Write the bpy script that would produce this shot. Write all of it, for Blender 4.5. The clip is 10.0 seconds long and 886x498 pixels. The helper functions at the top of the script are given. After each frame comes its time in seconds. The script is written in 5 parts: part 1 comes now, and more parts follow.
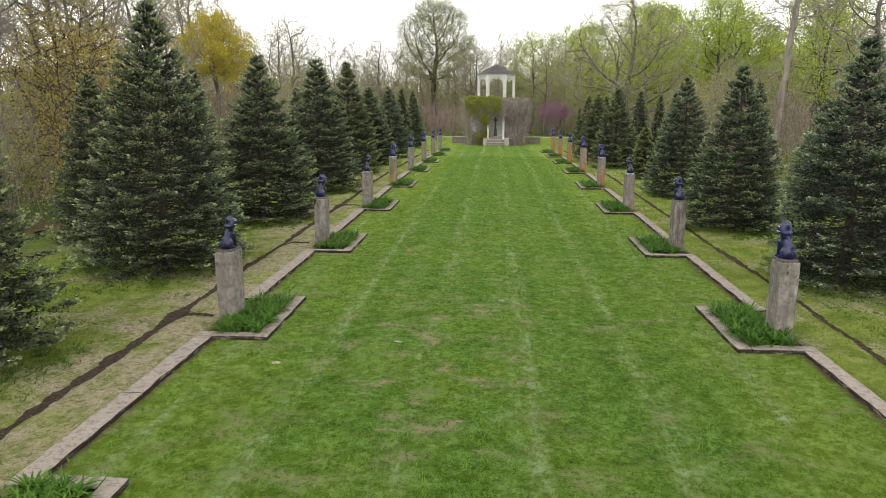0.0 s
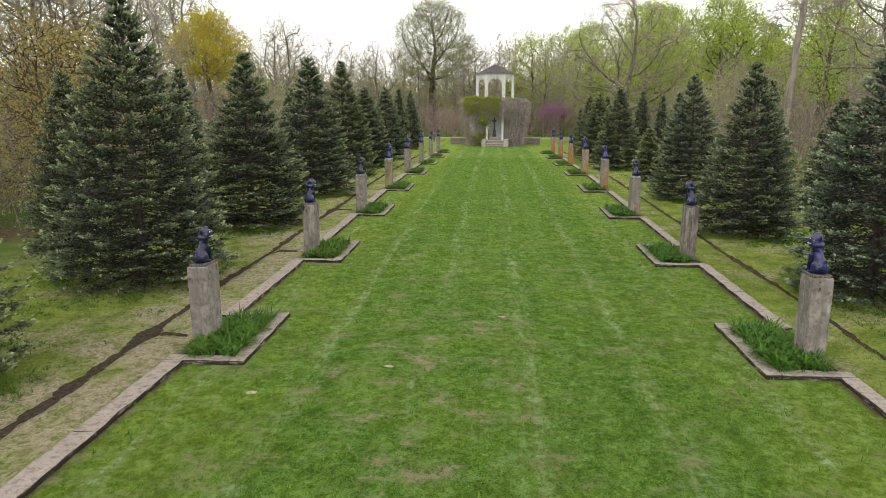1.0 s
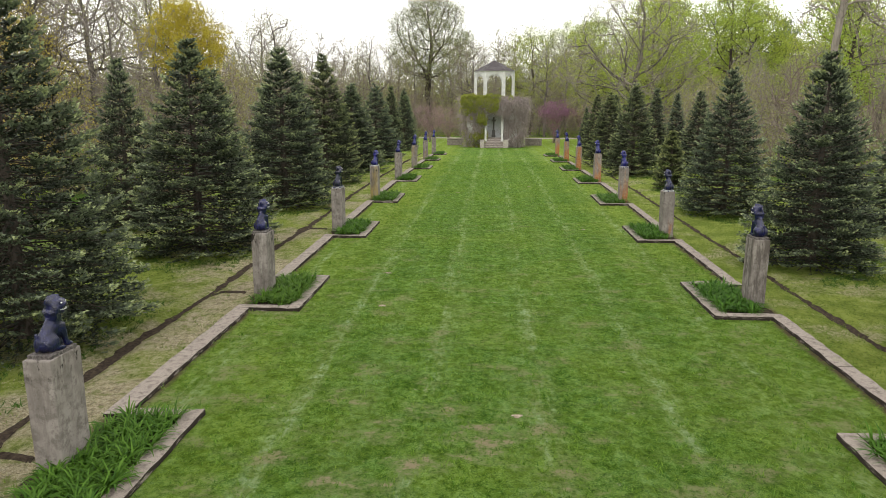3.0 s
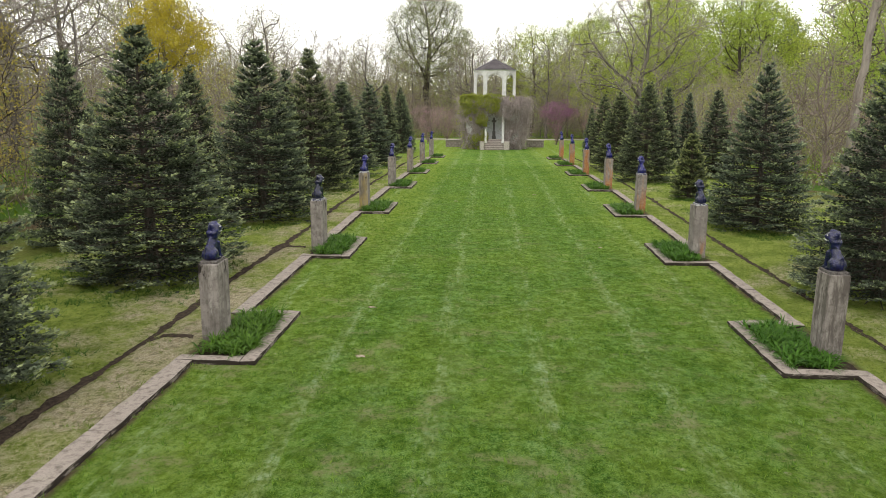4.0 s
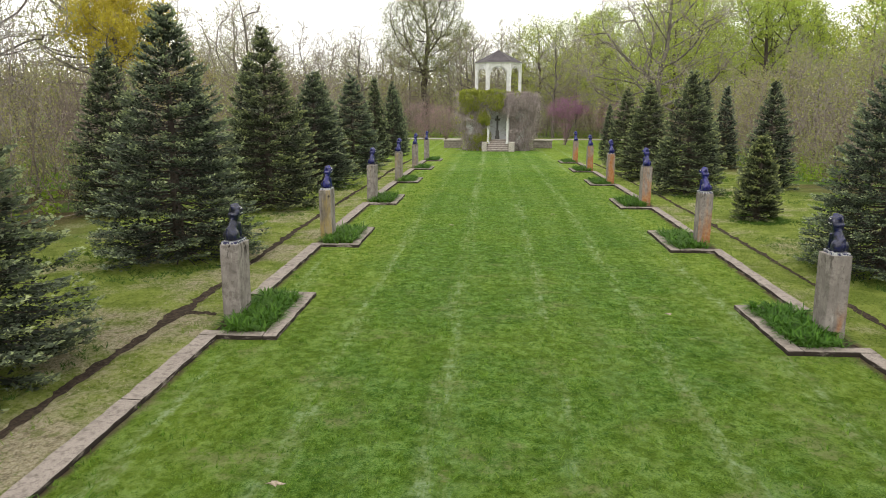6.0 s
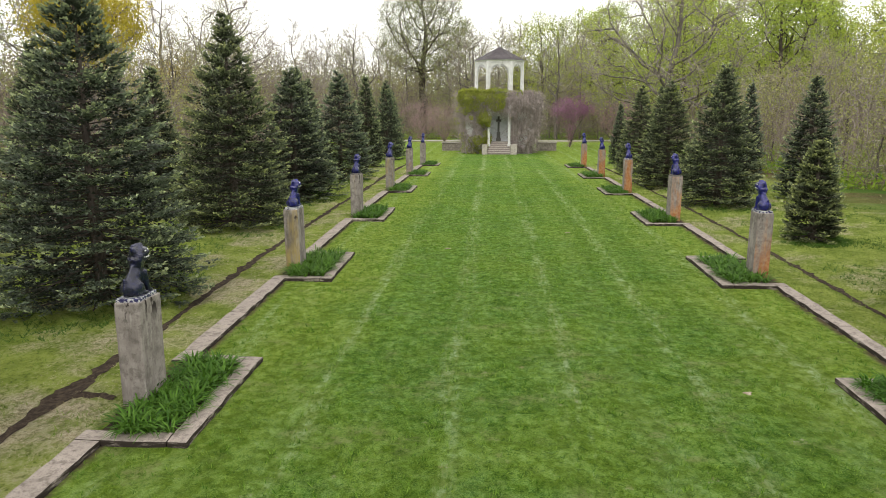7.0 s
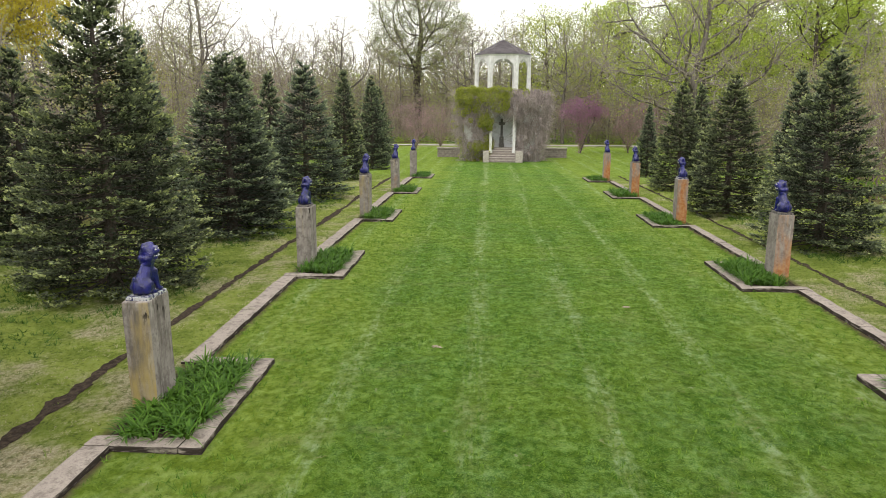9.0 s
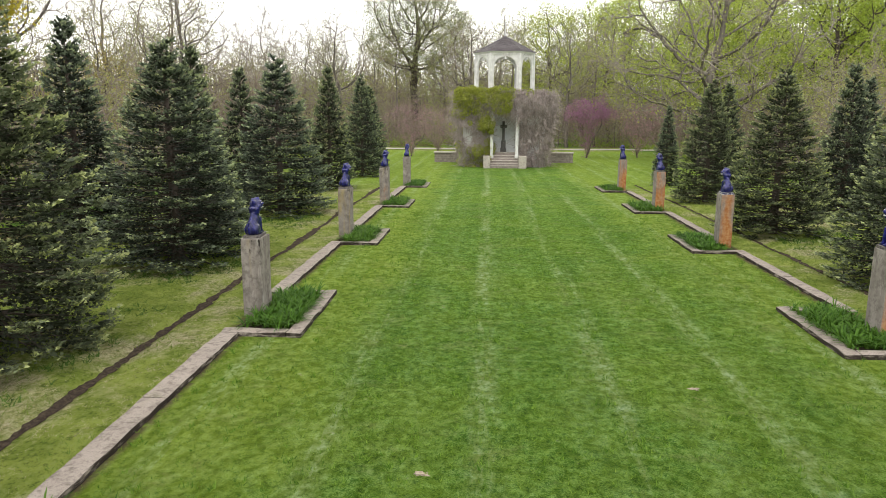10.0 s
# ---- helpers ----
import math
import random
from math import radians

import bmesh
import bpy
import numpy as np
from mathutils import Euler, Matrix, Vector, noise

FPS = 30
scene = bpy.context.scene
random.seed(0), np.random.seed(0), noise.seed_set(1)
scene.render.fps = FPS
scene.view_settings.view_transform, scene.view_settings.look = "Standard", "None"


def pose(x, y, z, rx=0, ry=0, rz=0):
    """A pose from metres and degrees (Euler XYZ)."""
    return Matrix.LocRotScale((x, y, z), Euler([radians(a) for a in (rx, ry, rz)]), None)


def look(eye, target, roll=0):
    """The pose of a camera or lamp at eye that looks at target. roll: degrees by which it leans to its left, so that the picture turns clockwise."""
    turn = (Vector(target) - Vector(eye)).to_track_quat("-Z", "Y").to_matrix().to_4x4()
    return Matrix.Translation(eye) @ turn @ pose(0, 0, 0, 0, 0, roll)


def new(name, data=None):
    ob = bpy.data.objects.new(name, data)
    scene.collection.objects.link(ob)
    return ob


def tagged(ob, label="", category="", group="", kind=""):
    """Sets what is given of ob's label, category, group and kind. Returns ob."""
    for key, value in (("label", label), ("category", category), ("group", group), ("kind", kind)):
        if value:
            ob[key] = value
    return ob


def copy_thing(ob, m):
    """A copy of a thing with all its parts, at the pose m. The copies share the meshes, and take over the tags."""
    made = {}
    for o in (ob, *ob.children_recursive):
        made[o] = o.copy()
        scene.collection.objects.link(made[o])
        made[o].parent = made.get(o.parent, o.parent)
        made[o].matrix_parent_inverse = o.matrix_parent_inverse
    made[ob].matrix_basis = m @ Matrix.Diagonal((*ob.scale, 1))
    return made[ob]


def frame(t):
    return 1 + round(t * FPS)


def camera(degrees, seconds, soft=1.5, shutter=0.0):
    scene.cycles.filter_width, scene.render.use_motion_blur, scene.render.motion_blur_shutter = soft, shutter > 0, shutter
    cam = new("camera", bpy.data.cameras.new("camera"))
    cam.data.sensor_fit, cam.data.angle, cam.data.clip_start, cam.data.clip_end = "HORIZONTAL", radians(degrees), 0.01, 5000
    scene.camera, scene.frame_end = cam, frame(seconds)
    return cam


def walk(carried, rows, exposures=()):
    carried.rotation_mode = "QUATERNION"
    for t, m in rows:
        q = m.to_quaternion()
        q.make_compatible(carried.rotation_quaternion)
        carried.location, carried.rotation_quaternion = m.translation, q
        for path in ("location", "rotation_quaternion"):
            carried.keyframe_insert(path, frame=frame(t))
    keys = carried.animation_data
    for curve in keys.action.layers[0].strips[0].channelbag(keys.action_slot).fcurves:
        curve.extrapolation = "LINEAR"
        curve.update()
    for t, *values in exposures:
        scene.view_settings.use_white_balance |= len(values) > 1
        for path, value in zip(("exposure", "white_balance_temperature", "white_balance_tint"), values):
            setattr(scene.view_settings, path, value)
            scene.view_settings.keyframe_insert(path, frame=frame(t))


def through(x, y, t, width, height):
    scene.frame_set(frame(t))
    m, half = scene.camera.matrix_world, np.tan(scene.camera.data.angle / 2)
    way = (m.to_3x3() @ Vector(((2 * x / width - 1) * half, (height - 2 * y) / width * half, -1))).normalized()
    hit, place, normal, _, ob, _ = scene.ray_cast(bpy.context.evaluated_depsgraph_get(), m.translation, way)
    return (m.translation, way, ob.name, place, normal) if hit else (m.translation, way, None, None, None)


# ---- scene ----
cam = camera(64.0, 10.0, soft=0.6)
PATH = [
    (0, (-0.12, 0.576, 3.973), (-0.262, 2.529, 3.566), -0.0),
    (0.5, (-0.137, 1.095, 3.949), (-0.276, 3.049, 3.545), 0.0),
    (1, (-0.149, 1.778, 3.943), (-0.288, 3.732, 3.538), -0.1),
    (1.5, (-0.19, 2.655, 3.936), (-0.328, 4.609, 3.531), -0.0),
    (2, (-0.23, 3.695, 3.938), (-0.366, 5.648, 3.53), -0.1),
    (2.5, (-0.272, 4.884, 3.936), (-0.407, 6.837, 3.527), -0.0),
    (2.7, (-0.294, 5.407, 3.936), (-0.427, 7.36, 3.527), -0.0),
    (4, (-0.454, 9.145, 3.904), (-0.582, 11.098, 3.496), 0.1),
    (4.5, (-0.484, 10.761, 3.873), (-0.613, 12.715, 3.463), 0.1),
    (5, (-0.513, 12.458, 3.818), (-0.645, 14.411, 3.407), 0.0),
    (5.5, (-0.557, 14.233, 3.763), (-0.689, 16.185, 3.35), 0.1),
    (7, (-0.716, 19.719, 3.669), (-0.848, 21.672, 3.258), -0.2),
    (7.5, (-0.794, 21.575, 3.631), (-0.926, 23.529, 3.225), -0.1),
    (8, (-0.897, 23.462, 3.631), (-1.024, 25.416, 3.224), -0.1),
    (8.5, (-0.985, 25.296, 3.625), (-1.109, 27.25, 3.215), 0.0),
    (9, (-1.042, 27.167, 3.606), (-1.166, 29.12, 3.197), 0.1),
    (9.5, (-1.077, 29.068, 3.569), (-1.205, 31.022, 3.162), 0.0),
    (10, (-1.182, 30.98, 3.522), (-1.303, 32.936, 3.119), 0.1),
]
walk(cam, [(t, look(eye, target, roll)) for t, eye, target, roll in PATH], exposures=[(0, 0.06), (5, 0.17), (10, 0.34)])

# ---- world, sun and exposure ----
world = bpy.data.worlds.new("overcast_sky")
scene.world = world
world.use_nodes = True
wn, wl = world.node_tree.nodes, world.node_tree.links
SKY_STRENGTH, CLOUD = 0.1, 15.0
sky = wn.new("ShaderNodeTexSky")
sky.sky_type, sky.sun_disc = "NISHITA", False
sky.sun_elevation, sky.sun_rotation = radians(52), radians(200)
sky.dust_density = 4.0
cover = wn.new("ShaderNodeMix")
cover.data_type = "RGBA"
cover.inputs[0].default_value = 0.93
cover.inputs[7].default_value = (CLOUD, CLOUD * 0.985, CLOUD * 0.94, 1)
wl.new(sky.outputs[0], cover.inputs[6])
wl.new(cover.outputs[2], wn["Background"].inputs[0])
wn["Background"].inputs[1].default_value = SKY_STRENGTH
sun = new("sun", bpy.data.lights.new("sun", "SUN"))
sun.data.energy, sun.data.angle, sun.data.color = 0.9, radians(25), (1.0, 0.97, 0.92)
sun.matrix_world = look((-25, -60, 90), (0, 10, 0))


# ---- materials ----
class Nodes:
    """A small builder of node materials."""

    def __init__(self, name):
        self.mat = bpy.data.materials.new(name)
        self.mat.use_nodes = True
        self.t = self.mat.node_tree
        self.bsdf = self.t.nodes["Principled BSDF"]
        self.out = self.t.nodes["Material Output"]

    def add(self, kind, **inputs):
        n = self.t.nodes.new(kind)
        for k, v in inputs.items():
            self.put(n.inputs[k.replace("_", " ")], v)
        return n

    def put(self, socket, v):
        if isinstance(v, bpy.types.NodeSocket):
            self.t.links.new(v, socket)
        elif isinstance(v, (tuple, list)) and len(v) == 3 and socket.type == "RGBA":
            socket.default_value = (*v, 1)
        else:
            socket.default_value = v

    def coords(self):
        return self.t.nodes.new("ShaderNodeTexCoord").outputs["Object"]

    def world_pos(self):
        return self.t.nodes.new("ShaderNodeNewGeometry").outputs["Position"]

    def scaled(self, v, s):
        n = self.t.nodes.new("ShaderNodeMapping")
        self.put(n.inputs[0], v)
        n.inputs["Scale"].default_value = s
        return n.outputs[0]

    def noise(self, v, scale, detail=4.0, rough=0.55, distort=0.0):
        n = self.add("ShaderNodeTexNoise", Scale=scale, Detail=detail, Roughness=rough, Distortion=distort)
        self.put(n.inputs["Vector"], v)
        return n.outputs[0]

    def ramp(self, v, lo, hi, a=0.0, b=1.0):
        n = self.t.nodes.new("ShaderNodeMapRange")
        n.interpolation_type = "SMOOTHSTEP"
        for i, x in enumerate((v, lo, hi, a, b)):
            self.put(n.inputs[i], x)
        return n.outputs[0]

    def math(self, op, a, b=0.0, c=0.0):
        n = self.t.nodes.new("ShaderNodeMath")
        n.operation = op
        for i, x in enumerate((a, b, c)):
            self.put(n.inputs[i], x)
        return n.outputs[0]

    def mix(self, f, a, b, blend="MIX"):
        n = self.t.nodes.new("ShaderNodeMix")
        n.data_type, n.blend_type = "RGBA", blend
        self.put(n.inputs[0], f), self.put(n.inputs[6], a), self.put(n.inputs[7], b)
        return n.outputs[2]

    def bump(self, h, strength=0.5, distance=0.02):
        n = self.add("ShaderNodeBump", Strength=strength, Distance=distance, Height=h)
        self.put(self.bsdf.inputs["Normal"], n.outputs[0])

    def xyz(self, v):
        n = self.t.nodes.new("ShaderNodeSeparateXYZ")
        self.put(n.inputs[0], v)
        return n.outputs

    def base(self, colour, rough=0.8, spec=0.3, metal=0.0):
        self.put(self.bsdf.inputs["Base Color"], colour)
        self.put(self.bsdf.inputs["Roughness"], rough)
        self.bsdf.inputs["Specular IOR Level"].default_value = spec
        self.bsdf.inputs["Metallic"].default_value = metal
        return self.mat

    def leafy(self, colour, through=0.35, rough=0.6, spec=0.2):
        """Foliage: part of the light passes through the leaf."""
        self.base(colour, rough, spec)
        tr = self.t.nodes.new("ShaderNodeBsdfTranslucent")
        self.put(tr.inputs[0], colour)
        m = self.t.nodes.new("ShaderNodeMixShader")
        m.inputs[0].default_value = through
        self.t.links.new(self.bsdf.outputs[0], m.inputs[1])
        self.t.links.new(tr.outputs[0], m.inputs[2])
        self.t.links.new(m.outputs[0], self.out.inputs[0])
        return self.mat


def ground_material():
    n = Nodes("grass_and_soil")
    p = n.world_pos()
    x, y, z = n.xyz(p)
    big, mid = n.noise(p, 0.35, 3), n.noise(p, 1.6, 5, 0.65)
    fine, grain = n.noise(p, 11, 5, 0.7), n.noise(p, 60, 3, 0.7)
    # mown lawn
    clump, tuft = n.noise(p, 4.2, 5, 0.7), n.noise(n.scaled(p, (1.0, 0.75, 1)), 15, 6, 0.8)
    lawn = n.mix(n.ramp(mid, 0.42, 0.60), LAWN_DARK, LAWN_MID)
    lawn = n.mix(n.ramp(clump, 0.47, 0.62, 0, 0.8), lawn, LAWN_LIGHT)
    lawn = n.mix(n.ramp(big, 0.46, 0.60, 0, 0.6), lawn, (0.20, 0.305, 0.025))
    lawn = n.mix(n.ramp(tuft, 0.48, 0.64, 0, 0.55), lawn, (0.20, 0.315, 0.06))
    # low spots coloured darker, painting in the shadow between tufts and lumps
    lawn = n.mix(n.ramp(tuft, 0.53, 0.36, 0, 0.8), lawn, (0.026, 0.078, 0.006))
    lump = n.noise(n.scaled(p, (1.0, 0.85, 1)), 12.0, 6, 0.75, 0.5)
    lawn = n.mix(n.ramp(lump, 0.50, 0.37, 0, 0.35), lawn, (0.045, 0.125, 0.009))
    lawn = n.mix(n.ramp(grain, 0.50, 0.62, 0, 0.6), lawn, (0.24, 0.37, 0.075))
    lawn = n.mix(n.ramp(grain, 0.50, 0.36, 0, 0.6), lawn, (0.03, 0.085, 0.007))
    lawn = n.mix(n.ramp(lump, 0.50, 0.61, 0, 0.55), lawn, (0.18, 0.305, 0.045))
    yellow = n.ramp(n.math("MULTIPLY_ADD", n.noise(p, 0.4, 4, 0.6), 3.0, n.math("ABSOLUTE", x)), 3.9, 5.6, 0, 0.75)
    yellow = n.math("MULTIPLY", yellow, n.ramp(y, 22, 36, 0.5, 1.0))
    lawn = n.mix(n.math("MULTIPLY", yellow, n.ramp(tuft, 0.35, 0.6, 0.5, 1.0)), lawn, (0.26, 0.35, 0.045))
    # mower's passes: pale wheel tracks and wide bands along the lawn
    wob = n.math("MULTIPLY_ADD", n.noise(n.scaled(p, (0.6, 0.09, 1)), 1.0, 2), 0.35, x)
    band = n.math("SINE", n.math("MULTIPLY", wob, 5.9))
    fade = n.ramp(n.noise(n.scaled(p, (1.2, 0.12, 1)), 1.0, 3), 0.35, 0.68)
    lawn = n.mix(n.math("MULTIPLY", n.ramp(band, -0.6, 0.9, 0, 0.34), fade), lawn, (0.185, 0.285, 0.075))
    lawn = n.mix(n.math("MULTIPLY", n.ramp(band, 0.4, -0.9, 0, 0.25), fade), lawn, (0.05, 0.12, 0.01))
    track = n.math("ABSOLUTE", n.math("SUBTRACT", n.math("FRACT", n.math("MULTIPLY", n.math("ADD", wob, 0.216), 0.61)), 0.5))
    tk = n.math("MULTIPLY", n.ramp(track, 0.17, 0.0), n.ramp(n.noise(n.scaled(p, (2.2, 0.22, 1)), 1.3, 5, 0.75), 0.43, 0.57))
    lawn = n.mix(n.math("MULTIPLY", tk, n.ramp(tuft, 0.36, 0.6, 0.12, 0.85)), lawn, (0.28, 0.37, 0.14))
    crumb = n.ramp(n.noise(p, 2.4, 5, 0.75), 0.63, 0.70, 0, 0.6)
    lawn = n.mix(n.math("MULTIPLY", crumb, n.ramp(tuft, 0.4, 0.55)), lawn, (0.34, 0.31, 0.18))
    soft = n.ramp(n.noise(n.scaled(p, (1.0, 0.8, 1)), 7.5, 5, 0.62, 0.4), 0.37, 0.63, 0.75, 1.27)
    wide_soft = n.ramp(n.noise(p, 2.3, 4, 0.65), 0.38, 0.62, 0.88, 1.12)
    shade = n.math("MULTIPLY", soft, wide_soft)
    grey = n.t.nodes.new("ShaderNodeCombineColor")
    n.put(grey.inputs[0], shade), n.put(grey.inputs[1], n.math("POWER", shade, 0.85)), n.put(grey.inputs[2], n.math("POWER", shade, 2.2))
    lawn = n.mix(1.0, lawn, grey.outputs[0], "MULTIPLY")
    off = n.math("ABSOLUTE", n.math("ADD", x, 0.02))
    edge = n.math("MULTIPLY", n.math("MULTIPLY", n.ramp(off, 4.82, 4.95), n.ramp(off, 5.3, 5.15)), n.math("MULTIPLY", n.ramp(clump, 0.3, 0.55), n.ramp(y, 67, 66)))
    lawn = n.mix(edge, lawn, (0.13, 0.095, 0.06))
    # thin and scalped spots, thick near the start of the lawn
    dx, dy = n.math("MULTIPLY", n.math("ADD", x, 1.1), 0.42), n.math("MULTIPLY", n.math("ADD", y, -12.0), 0.2)
    heart = n.ramp(n.math("SQRT", n.math("ADD", n.math("MULTIPLY", dx, dx), n.math("MULTIPLY", dy, dy))), 1.35, 0.35)
    reach = n.math("MAXIMUM", heart, n.ramp(y, 38, 11, 0.12, 0.42))
    bald = n.noise(n.scaled(p, (0.9, 1.25, 1)), 1.2, 6, 0.72)
    thin = n.math("MULTIPLY", n.ramp(bald, 0.48, 0.60), n.math("MULTIPLY", reach, n.ramp(tuft, 0.36, 0.54, 0.15, 0.85)))
    lawn = n.mix(thin, lawn, (0.22, 0.275, 0.10))
    core = n.math("MULTIPLY", n.ramp(bald, 0.565, 0.64), n.math("MULTIPLY", reach, n.ramp(tuft, 0.38, 0.52, 0.0, 0.9)))
    lawn = n.mix(core, lawn, (0.40, 0.32, 0.21))
    # rough grass beyond the kerbs: straw, weeds and bare earth
    stalk = n.noise(p, 24, 6, 0.85, 1.5)
    straw = n.mix(n.ramp(stalk, 0.43, 0.57), (0.35, 0.29, 0.175), (0.64, 0.57, 0.41))
    straw = n.mix(n.ramp(tuft, 0.52, 0.40, 0, 0.6), straw, (0.10, 0.08, 0.045))
    straw = n.mix(n.ramp(clump, 0.52, 0.62, 0, 0.7), straw, (0.17, 0.21, 0.05))
    weed = n.mix(n.ramp(mid, 0.4, 0.6), (0.18, 0.245, 0.035), (0.31, 0.375, 0.075))
    weed = n.mix(n.ramp(tuft, 0.5, 0.62, 0, 0.6), weed, (0.30, 0.35, 0.11))
    weed = n.mix(n.ramp(tuft, 0.49, 0.37, 0, 0.58), weed, (0.035, 0.055, 0.012))
    west = n.ramp(x, -4.0, -5.0)
    near_kerb = n.ramp(n.math("ABSOLUTE", x), 8.6, 5.3)
    dry = n.math("ADD", n.math("MULTIPLY", n.math("MULTIPLY", west, near_kerb), n.ramp(y, 42, 14, 0.05, 0.31)), n.ramp(n.noise(p, 0.5, 4, 0.6), 0.36, 0.66, -0.06, 0.32))
    dryness = n.ramp(n.math("ADD", dry, n.math("ADD", n.math("MULTIPLY", tuft, 0.5), n.math("MULTIPLY", mid, 0.5))), 0.60, 0.98)
    rough = n.mix(dryness, weed, straw)
    # forest floor
    litter = n.mix(n.ramp(fine, 0.35, 0.65), (0.09, 0.065, 0.035), (0.20, 0.15, 0.085))
    litter = n.mix(n.ramp(n.noise(p, 0.25, 4, 0.6), 0.4, 0.58), litter, (0.10, 0.19, 0.03))
    far = n.math("MAXIMUM", n.ramp(n.math("ADD", n.math("ABSOLUTE", x), n.math("MULTIPLY", big, 4)), 12.5, 17), n.ramp(y, 103, 108))
    rough = n.mix(far, rough, litter)
    inside = n.math("MULTIPLY", n.ramp(n.math("ABSOLUTE", n.math("ADD", x, 0.02)), 5.35, 5.1), n.ramp(y, 74, 66))
    apron = n.math("MULTIPLY", n.ramp(y, 60, 67), n.ramp(n.math("ABSOLUTE", x), 17, 11))
    apron = n.math("MULTIPLY", apron, n.ramp(y, 101, 98))
    col = n.mix(n.math("MAXIMUM", inside, apron), rough, lawn)
    n.bump(n.math("ADD", n.math("MULTIPLY", grain, 0.5), n.math("ADD", lump, tuft)), 1.0, 0.09)
    return n.base(col, 0.95, 0.1)


def concrete_material(name="weathered_concrete", tone=(0.36, 0.315, 0.275), dark=(0.15, 0.125, 0.11), dark_sides=False):
    n = Nodes(name)
    p = n.world_pos()
    c = n.mix(n.ramp(n.noise(p, 2.2, 5, 0.65), 0.3, 0.7), tone, tuple(v * 1.22 for v in tone))
    c = n.mix(n.ramp(n.noise(p, 9, 6, 0.75), 0.46, 0.66, 0, 0.75), c, dark)
    c = n.mix(n.ramp(n.noise(p, 70, 3, 0.7), 0.50, 0.66, 0, 0.7), c, tuple(v * 0.5 for v in tone))
    c = n.mix(n.ramp(n.noise(p, 1.1, 4, 0.7), 0.6, 0.75, 0, 0.5), c, (0.20, 0.20, 0.12))
    # sides blotched much darker than the top
    if dark_sides:
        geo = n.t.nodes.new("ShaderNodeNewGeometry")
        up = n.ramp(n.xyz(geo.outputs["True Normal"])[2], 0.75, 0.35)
        side_tone = n.math("MULTIPLY", up, n.ramp(n.noise(n.scaled(p, (1.4, 1.4, 7)), 2.0, 5, 0.7), 0.32, 0.50))
        c = n.mix(side_tone, c, (0.034, 0.026, 0.021))
    n.bump(n.noise(p, 45, 6, 0.7), 0.5, 0.012)
    return n.base(c, 0.92, 0.2)


def pedestal_material():
    """Cast concrete with streaks; the object's colour sets how much rust, yellow lichen and soot it carries."""
    n = Nodes("streaked_concrete")
    p, o = n.world_pos(), n.coords()
    c = n.mix(n.ramp(n.noise(p, 3.0, 5, 0.65), 0.3, 0.7), (0.225, 0.198, 0.182), (0.345, 0.31, 0.285))
    c = n.mix(n.ramp(n.noise(p, 28, 4, 0.7), 0.56, 0.75, 0, 0.5), c, (0.17, 0.14, 0.12))
    info = n.t.nodes.new("ShaderNodeObjectInfo")
    split = n.t.nodes.new("ShaderNodeSeparateColor")
    n.put(split.inputs[0], info.outputs["Color"])
    c = n.mix(n.ramp(n.noise(p, 7, 6, 0.75), 0.46, 0.64, 0, 0.8), c, (0.15, 0.13, 0.118))
    streak = n.noise(n.scaled(p, (7, 7, 1.1)), 1.0, 6, 0.7)
    soot = n.math("MULTIPLY", n.ramp(streak, 0.44, 0.60), split.outputs[2])
    c = n.mix(soot, c, (0.095, 0.08, 0.07))
    pale = n.ramp(n.noise(n.scaled(p, (6, 6, 1.4)), 1.3, 5, 0.65), 0.6, 0.72, 0, 0.4)
    c = n.mix(pale, c, (0.60, 0.57, 0.53))
    geo = n.t.nodes.new("ShaderNodeNewGeometry")
    face = n.ramp(n.xyz(geo.outputs["True Normal"])[1], -0.3, -0.8)
    wash = n.noise(n.scaled(p, (5, 5, 1.3)), 1.0, 4, 0.6)
    low = n.math("ADD", split.outputs[0], n.ramp(n.xyz(o)[2], 1.2, 0.1, -0.12, 0.08))
    rust = n.math("MULTIPLY", n.ramp(n.math("ADD", wash, low), 0.74, 1.12), face)
    c = n.mix(rust, c, n.mix(n.ramp(n.noise(p, 12, 4), 0.35, 0.65), (0.34, 0.125, 0.04), (0.44, 0.235, 0.105)))
    lich = n.math("MULTIPLY", n.ramp(n.math("ADD", n.noise(n.scaled(p, (6, 6, 1.0)), 1.0, 4, 0.6), split.outputs[1]), 0.75, 1.15), face)
    c = n.mix(lich, c, (0.37, 0.28, 0.10))
    drip = n.math("MULTIPLY", n.ramp(n.noise(n.scaled(p, (8, 8, 3.2)), 1.0, 5, 0.65), 0.55, 0.61), n.ramp(n.xyz(o)[2], 0.92, 1.18))
    c = n.mix(n.math("MULTIPLY", drip, n.ramp(split.outputs[2], 0.22, 0.36)), c, (0.025, 0.02, 0.017))
    n.bump(n.noise(p, 50, 6, 0.7), 0.45, 0.01)
    return n.base(c, 0.9, 0.25)


